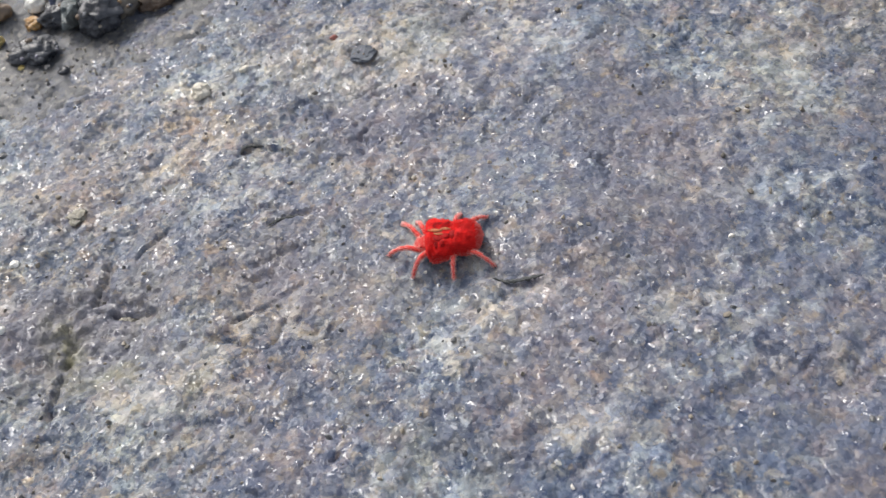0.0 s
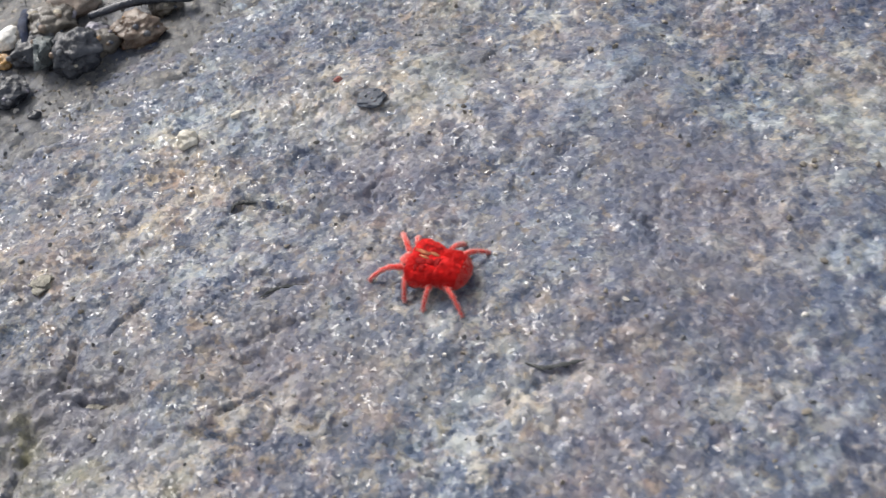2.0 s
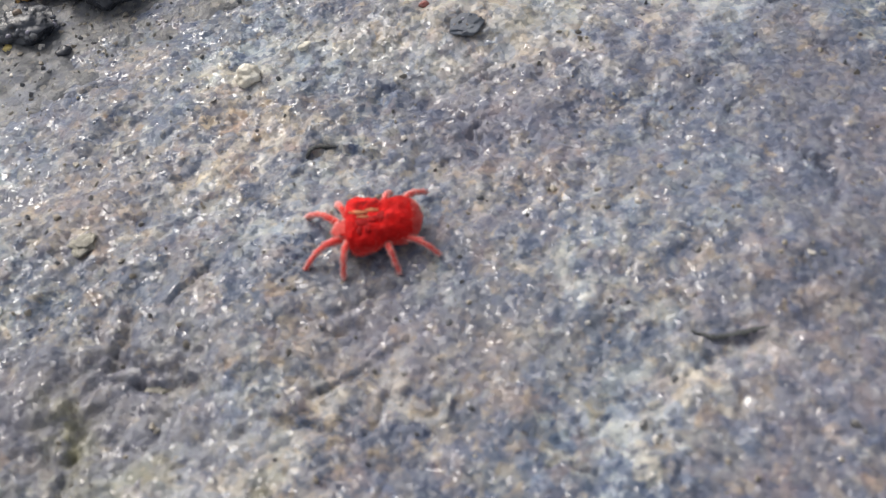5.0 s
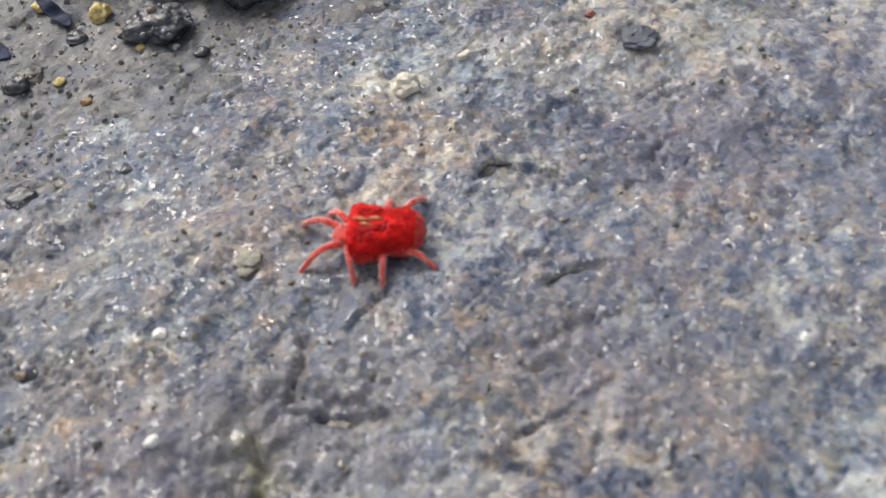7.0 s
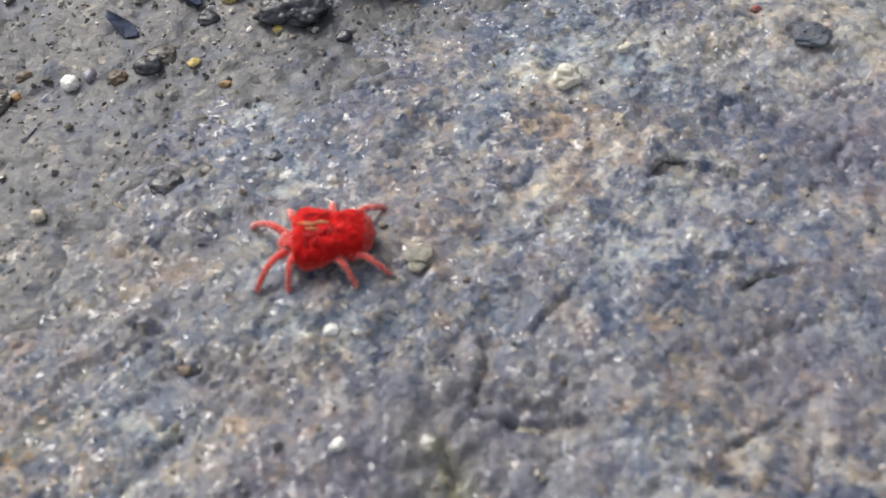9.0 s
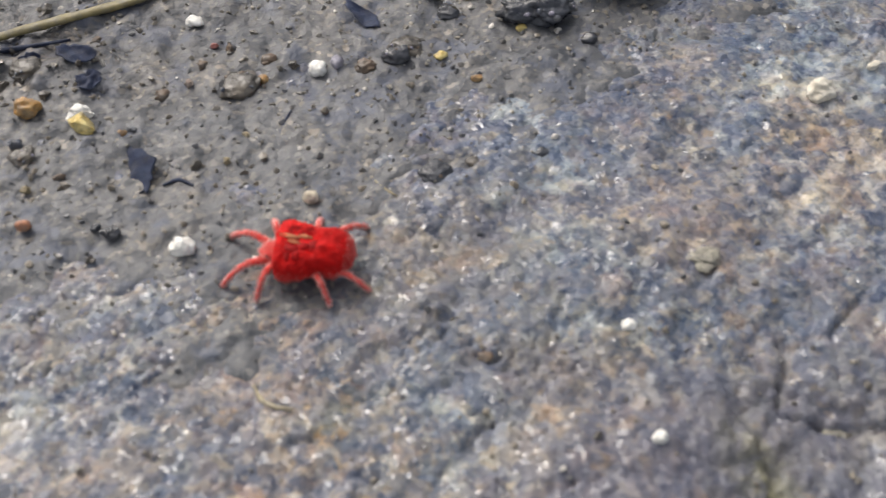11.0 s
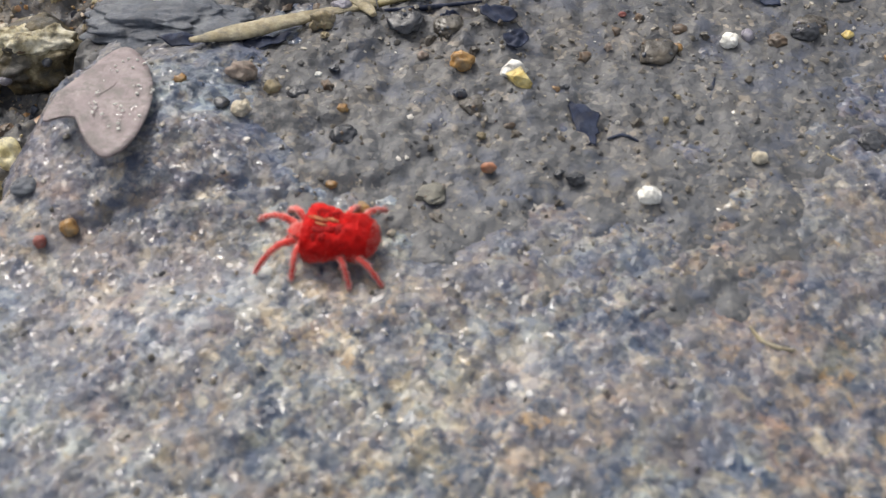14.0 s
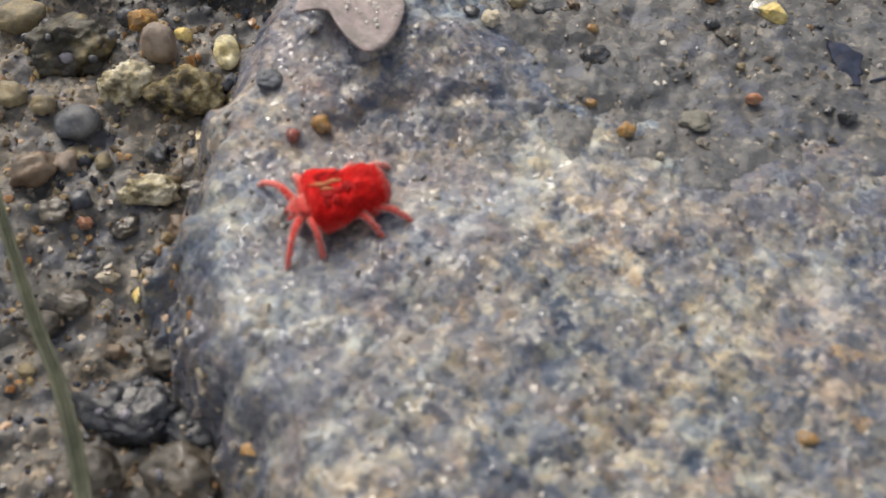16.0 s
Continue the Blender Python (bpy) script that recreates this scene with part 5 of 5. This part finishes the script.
scatter("soil_crumbs", "dark wet soil crumbs strewn over the silt", 110, (-90, -14, -2, 32, lambda x, y, r: (shore_inside(x, y) > 1.0 + 5 * r.random(len(x))) & (edge_inside(x, y) > 0)), (0.12, 0.55), 304, 0.5, DARKCLOD, 2)
scatter("gravel", "coarse gritty soil grains in the hollow", 5200, (-112, -86, -26, 30, lambda x, y, r: edge_inside(x, y) < -0.5), (0.06, 0.46), 302, 0.62, GRAVEL)
scatter("grit", "loose pale grit on the stone", 2600, (-92, 56, -42, 30, lambda x, y, r: (shore_inside(x, y) < 0) & (edge_inside(x, y) > 1)), (0.08, 0.30), 303, 0.4)


# ---- the red velvet mite ----
def mite_body_point(u, a):
    """u from the rear (0) to the front (1), a round the axis from the top."""
    x = -2.15 + 3.5 * u  # stretched at the end
    w = np.interp(x, [-2.15, -2.02, -1.75, -1.3, -0.8, -0.35, 0.1, 0.6, 0.95, 1.2, 1.32, 1.35], [0, 0.66, 1.04, 1.28, 1.36, 1.40, 1.53, 1.64, 1.63, 1.48, 1.08, 0])
    h = np.interp(x, [-2.15, -2.02, -1.75, -1.3, -0.8, -0.35, 0.1, 0.6, 0.95, 1.2, 1.32, 1.35], [0, 0.42, 0.72, 0.90, 0.97, 0.96, 1.01, 1.05, 1.03, 0.90, 0.66, 0])
    c, s = np.cos(a), np.sin(a)
    e = 2 / 2.5
    y, z = w * np.sign(s) * np.abs(s) ** e, 1.18 + 0.92 * h * np.sign(c) * np.abs(c) ** e
    return x * 1.18, y, z


# dimples: place along and across, size, depth
DIMPLES = [(0.55, 0.55, 0.24, 0.09), (0.50, -0.55, 0.24, 0.08), (0.30, 0.0, 0.22, 0.08), (-0.25, 0.5, 0.24, 0.11), (-0.25, -0.5, 0.24, 0.11), (0.1, 1.15, 0.2, 0.12), (0.1, -1.15, 0.2, 0.12), (-0.55, 0.0, 0.3, 0.10), (-1.2, 0.55, 0.22, 0.08), (-1.2, -0.55, 0.22, 0.08), (0.7, 1.1, 0.16, 0.08), (0.7, -1.1, 0.16, 0.08)]


def mite_surface(u, a):
    x, y, z = mite_body_point(u, a)
    for dx, dy, size, depth in DIMPLES:
        z = z - np.where(z > 1.0, depth * np.exp(-(((x - dx) / size) ** 2) - ((y - dy) / size) ** 2), 0)
    z = z - np.where(z > 1.2, 0.11 * np.exp(-(((x + 0.45) / 0.18) ** 2)), 0)
    # the back is sunk between a raised front rim and the flanks
    z = z - np.where(z > 1.2, 0.20 * np.exp(-(((x - 0.30) / 0.80) ** 4) - ((y + 0.05) / 0.85) ** 4), 0)
    # wrinkled folds over the back and flanks
    fold = 0.06 * fbm(x, y + 0.8 * z, 0.75, 201, 3) + 0.02 * np.cos(7.5 * y + 1.5 * x)
    swell = 1 + 0.10 * fbm(x + 0.9 * z, 0.5 * y, 0.85, 202, 3, 0.6)
    return x, y * swell, z + np.where(z > 1.0, fold, 0)


def build_mite():
    mite = tagged(new("velvet_mite"), "scarlet velvet mite with pink hairy legs walking on stone", "mite")
    nu, na = 56, 56
    u = (1 - np.cos(np.linspace(0, np.pi, nu))) / 2
    U, A = np.meshgrid(u, np.linspace(0, 2 * np.pi, na, endpoint=False), indexing="ij")
    x, y, z = mite_surface(U, A)
    v = np.stack([x, y, z], -1).reshape(-1, 3)
    f = [(i * na + j, i * na + (j + 1) % na, (i + 1) * na + (j + 1) % na, (i + 1) * na + j) for i in range(nu - 1) for j in range(na)]
    part("body", mesh_from("body", v * K, f, MITE_RED), mite, "scarlet velvety body with a pinched waist")
    # short dense hairs
    rng = np.random.default_rng(77)
    n = 9000
    hu, ha = rng.beta(1.15, 1.15, n), rng.uniform(0, 2 * np.pi, n)
    p = np.stack(mite_surface(hu, ha), -1)
    out = p - np.array([-0.4, 0, 1.1]) * 1.0
    out[:, 0] = out[:, 0] * 0.55
    out /= np.linalg.norm(out, axis=1)[:, None]
    out += rng.normal(size=(n, 3)) * 0.25 + np.array([-0.25, 0, 0])
    out /= np.linalg.norm(out, axis=1)[:, None]
    # darker hair, in blotches, puts the shade of the sunken back into colour
    x, y, z = p.T
    patch = fbm(x, y, 0.62, 203, 3) - 0.9 * ((x - 0.2) / 1.0) ** 2 - 0.9 * (y / 1.15) ** 2 + 0.34
    dark = (z > 1.3) & (patch + rng.normal(size=n) * 0.08 > 0)
    length = rng.uniform(0.10, 0.20, n)
    spikes("fur", p[~dark], out[~dark], length[~dark], 0.022, MITE_HAIR, mite, "short scarlet velvet hair", rng)
    spikes("shade_fur", p[dark], out[dark], 0.75 * length[dark], 0.022, MITE_SHADE, mite, "dark red hair for the shade of the sunken back", rng)
    # a paler fringe low on the flanks and round the rear
    m = 1900
    fu, fa = rng.uniform(0.02, 0.95, m), rng.choice([-1, 1], m) * rng.normal(1.85, 0.22, m)
    fu[:900], fa[:900] = rng.uniform(0.0, 0.11, 900), rng.uniform(0, 6.28, 900)
    p = np.stack(mite_surface(fu, fa), -1)
    out = (p - np.array([-0.4, 0, 1.3])) * np.array([0.55, 1, 1]) + rng.normal(size=(m, 3)) * 0.3
    out /= np.linalg.norm(out, axis=1)[:, None]
    spikes("fringe", p, out, rng.uniform(0.12, 0.30, m), 0.018, MITE_FRINGE, mite, "salmon-pink hair fringe", rng)
    # head and mouthparts
    vv, ff = ICO[4]
    head = vv * (1 + 0.2 * noise3(vv, 0.5, 71))[:, None] * np.array([0.64, 0.66, 0.44]) + np.array([1.84, 0, 0.9])
    part("head", mesh_from("head", head * K, ff, MITE_HEAD), mite, "rose-red hairy head")
    hp = head
    hn = vv + rng.normal(size=vv.shape) * 0.3
    spikes("head_hair", hp, hn / np.linalg.norm(hn, axis=1)[:, None], rng.uniform(0.10, 0.22, len(vv)), 0.022, MITE_FUZZ, mite, "pale pink hair", rng)
    for side in (1, -1):
        palp = tube("palp", [(2.3, 0.24 * side, 0.8), (2.48, 0.3 * side, 0.76), (2.6, 0.26 * side, 0.6), (2.64, 0.2 * side, 0.42)], [0.12, 0.11, 0.08, 0.04], MITE_PINK, 8)
        part("palp", palp, mite, "short pink palp")
        v1, f1 = ICO[2]
        part("eye", mesh_from("eye", (v1 * 0.07 + np.array([2.0, 0.5 * side, 1.16])) * K, f1, EYE_BLACK), mite, "tiny black eye")
    # marks on the back: tan for light in the dimples, dark for their shade
    for dx, dy, sx, sy, mat, name in ((0.80, -0.30, 0.56, 0.16, MITE_TAN, "tan_mark"), (0.05, -0.42, 0.40, 0.13, MITE_TAN, "tan_mark"), (0.55, 0.02, 0.34, 0.10, MITE_TAN, "tan_mark"), (0.62, 0.44, 0.34, 0.26, MITE_SHADE, "shade_mark"), (0.05, 0.26, 0.32, 0.24, MITE_SHADE, "shade_mark"), (0.30, 0.92, 0.20, 0.28, MITE_SHADE, "shade_mark"), (-0.45, 0.12, 0.20, 0.40, MITE_SHADE, "shade_mark"), (0.75, 1.02, 0.14, 0.22, MITE_SHADE, "shade_mark")):
        ring = [(dx + sx * math.cos(k * 0.5236) * (1 + 0.2 * math.sin(3 * k)), dy + sy * math.sin(k * 0.5236)) for k in range(12)]
        vs = [(px, py, mite_top(px, py) + 0.045) for px, py in ring] + [(dx, dy, mite_top(dx, dy) + 0.055)]
        lo = [(px, py, pz - 0.06) for px, py, pz in vs[:12]]
        fs = [(k, (k + 1) % 12, 12) for k in range(12)] + [(k, 13 + k, 13 + (k + 1) % 12, (k + 1) % 12) for k in range(12)]
        part(name, mesh_from(name, np.array(vs + lo) * K, fs, mat), mite)
    legs = []
    for side in (1, -1):
        for bx, by, bz, length, phase in LEGS:
            legs.append(build_leg(mite, side, bx, by, bz, length, phase, rng))
    return mite, legs


def mite_top(x, y):
    u = (x / 1.18 + 2.15) / 3.5
    a = np.linspace(-1.5, 1.5, 121)
    px, py, pz = mite_surface(np.full(a.shape, u), a)
    return float(np.interp(y, py, pz))


def spikes(name, base, way, length, radius, mat, parent, label, rng):
    n = len(base)
    side = np.cross(way, rng.normal(size=(n, 3)))
    side /= np.linalg.norm(side, axis=1)[:, None]
    other = np.cross(way, side)
    tips = base + way * np.asarray(length)[:, None]
    feet = [base + radius * (math.cos(a) * side + math.sin(a) * other) for a in (0, 2.094, 4.189)]
    v = np.stack([*feet, tips], 1).reshape(-1, 3)
    f = np.array([(0, 1, 3), (1, 2, 3), (2, 0, 3)])[None] + (np.arange(n) * 4)[:, None, None]
    ob = part(name, mesh_arrays(name, v * K, f.reshape(-1, 3), mat), parent, label)
    return tagged(ob, kind="stuff")


# base place, length, set in which it steps
LEGS = [(2.05, 0.52, 0.82, 2.8, 1), (1.6, 0.78, 0.8, 2.08, -1), (-0.45, 0.95, 0.78, 2.08, 1), (-1.1, 0.95, 0.78, 2.55, -1)]


def build_leg(mite, side, bx, by, bz, length, phase, rng):
    s = length / 2.5
    shape = [(0, 0, 0), (0.35 * s, 0, 0.14), (0.85 * s, 0, 0.30), (1.35 * s, 0, 0.20), (1.85 * s, 0, -0.16), (2.2 * s, 0, -0.5), (2.42 * s, 0, -1.0 * bz - 0.02)]
    line = curve_points(shape, 31)
    r = np.interp(np.linspace(0, 1, 31), [0, 0.3, 0.6, 0.85, 1], [0.21, 0.175, 0.135, 0.105, 0.045])
    r *= 1 + 0.10 * np.cos(np.linspace(0, 6 * 2 * np.pi, 31))
    leg = part("leg", tube("leg", line, r, MITE_PINK, 9), mite, "jointed pink leg")
    n = 700
    k = rng.integers(0, 30, n)
    a, fr = rng.uniform(0, 6.28, n), rng.random(n)
    c = line[k] * (1 - fr[:, None]) + line[k + 1] * fr[:, None]
    t = line[k + 1] - line[k]
    t /= np.linalg.norm(t, axis=1)[:, None]
    sd = np.cross(t, (0, 0, 1.0)) + 1e-6
    sd /= np.linalg.norm(sd, axis=1)[:, None]
    out = np.cos(a)[:, None] * sd + np.sin(a)[:, None] * np.cross(sd, t)
    spikes("leg_hair", c + out * r[k][:, None] * 0.9, out * 0.8 + t * 0.5, rng.uniform(0.10, 0.24, n), 0.015, MITE_FUZZ, leg, "pale pink hair", rng)
    return leg, side, bx, by, bz, phase


MITE, MITE_LEGS = build_mite()
MITE.scale = (1.03, 1.03, 1.03)

# seconds, place in mm, heading in degrees
MITE_WALK = [
    (0, 7.81, -12.1, 172), (0.5, 8.45, -11.75, 158), (1, 8.92, -10.86, 127), (1.5, 8.08, -9.66, 126), (2, 6.1, -7.45, 146), (2.5, 4.4, -6.18, 150),
    (3, 2.42, -5.79, 171), (3.5, 2.05, -5.7, 168), (3.7, 0.92, -5.79, 171), (5.8, -7.61, -4.04, 175), (6, -8.7, -3.71, 173), (6.5, -11.73, -2.29, 157),
    (7, -14.86, -1.26, 169), (7.5, -17.6, -1.25, 180), (8, -20.27, -0.33, 156), (8.5, -25.08, -0.14, 171), (8.7, -26, 0.09, 173), (10.8, -42.06, 1.34, 169),
    (11, -44.25, 1.3, 168), (11.5, -48.09, 0.66, 187), (12, -52.36, 0.31, 175), (12.5, -56.85, 0.35, 168), (13, -61.39, 0.73, 178), (13.5, -65.64, 0.32, 186),
    (14, -69.85, 0.45, 168), (14.5, -74.25, 0.4, 180), (15, -78.15, -0.84, 204), (15.5, -80.87, -2.18, 193), (16, -83.95, -3.3, 201),
]
# headings of each leg, from straight ahead outwards, at STEP_TIMES
STEP_TIMES = [0, 0.5, 1, 1.5, 2, 2.5, 3, 3.5, 6, 6.5, 7, 7.5, 8, 8.5, 11, 11.5, 12, 12.5, 13, 13.5, 14, 14.5, 15, 15.5, 16]
STEPS = {
    (1, 0): [-9, 6, 22, 33, 32, 27, 42, 46, 21, 33, 32, 43, 12, 56, 32, 56, 21, 43, 29, 29, 48, 33, 39, 48, 60],
    (1, 1): [52, 40, 94, 79, 103, 75, 85, 89, 67, 61, 101, 90, 57, 81, 69, 84, 67, 87, 104, 87, 86, 98, 68, 73, 91],
    (1, 2): [83, 103, 114, 87, 87, 104, 96, 89, 119, 105, 87, 98, 116, 125, 125, 91, 123, 125, 86, 112, 122, 95, 120, 125, 125],
    (1, 3): [151, 156, 157, 153, 141, 133, 148, 148, 161, 153, 156, 157, 156, 153, 168, 163, 168, 166, 166, 166, 149, 163, 155, 158, 156],
    (-1, 0): [53, 54, 32, 19, 47, 47, 59, 38, 31, 26, 19, 20, 24, 32, 19, 12, 25, -1, 26, 25, 13, 18, 30, 27, 60],
    (-1, 1): [64, 66, 44, 40, 61, 55, 105, 63, 67, 40, 42, 48, 40, 70, 66, 40, 56, 49, 40, 53, 40, 40, 72, 72, 91],
    (-1, 2): [104, 88, 70, 70, 98, 103, 101, 111, 92, 82, 89, 92, 70, 80, 82, 94, 103, 70, 96, 89, 99, 70, 103, 110, 125],
    (-1, 3): [147, 141, 124, 120, 131, 123, 145, 139, 135, 120, 120, 120, 120, 142, 133, 120, 120, 135, 120, 120, 120, 120, 148, 135, 153],
}


def motions():
    rows = []
    for t, x, y, heading in MITE_WALK:
        z = np.mean([lie(x + dx, y + dy) for dx in (-1.5, 0, 1.5) for dy in (-1.2, 0, 1.2)])
        c, s = math.cos(radians(heading)), math.sin(radians(heading))
        tip = math.degrees(math.atan2(lie(x + 1.6 * c, y + 1.6 * s) - lie(x - 1.6 * c, y - 1.6 * s), 3.2))
        rows.append((t, pose(x * K, y * K, (z - 0.04) * K, 0, -0.7 * tip, heading)))
    walk(MITE, rows)
    # the legs step in two alternating sets
    for n, (leg, side, bx, by, bz, phase) in enumerate(MITE_LEGS):
        steps = []
        for k in range(161):
            t = k / 10
            beat = phase * side * math.sin(4 * math.pi * t)
            heading = float(np.interp(t, STEP_TIMES, STEPS[side, n % 4])) - 13 * beat
            steps.append((t, pose(bx * K, by * side * K, bz * K, 0, -8 * max(beat, 0), side * heading)))
        walk(leg, steps)


motions()
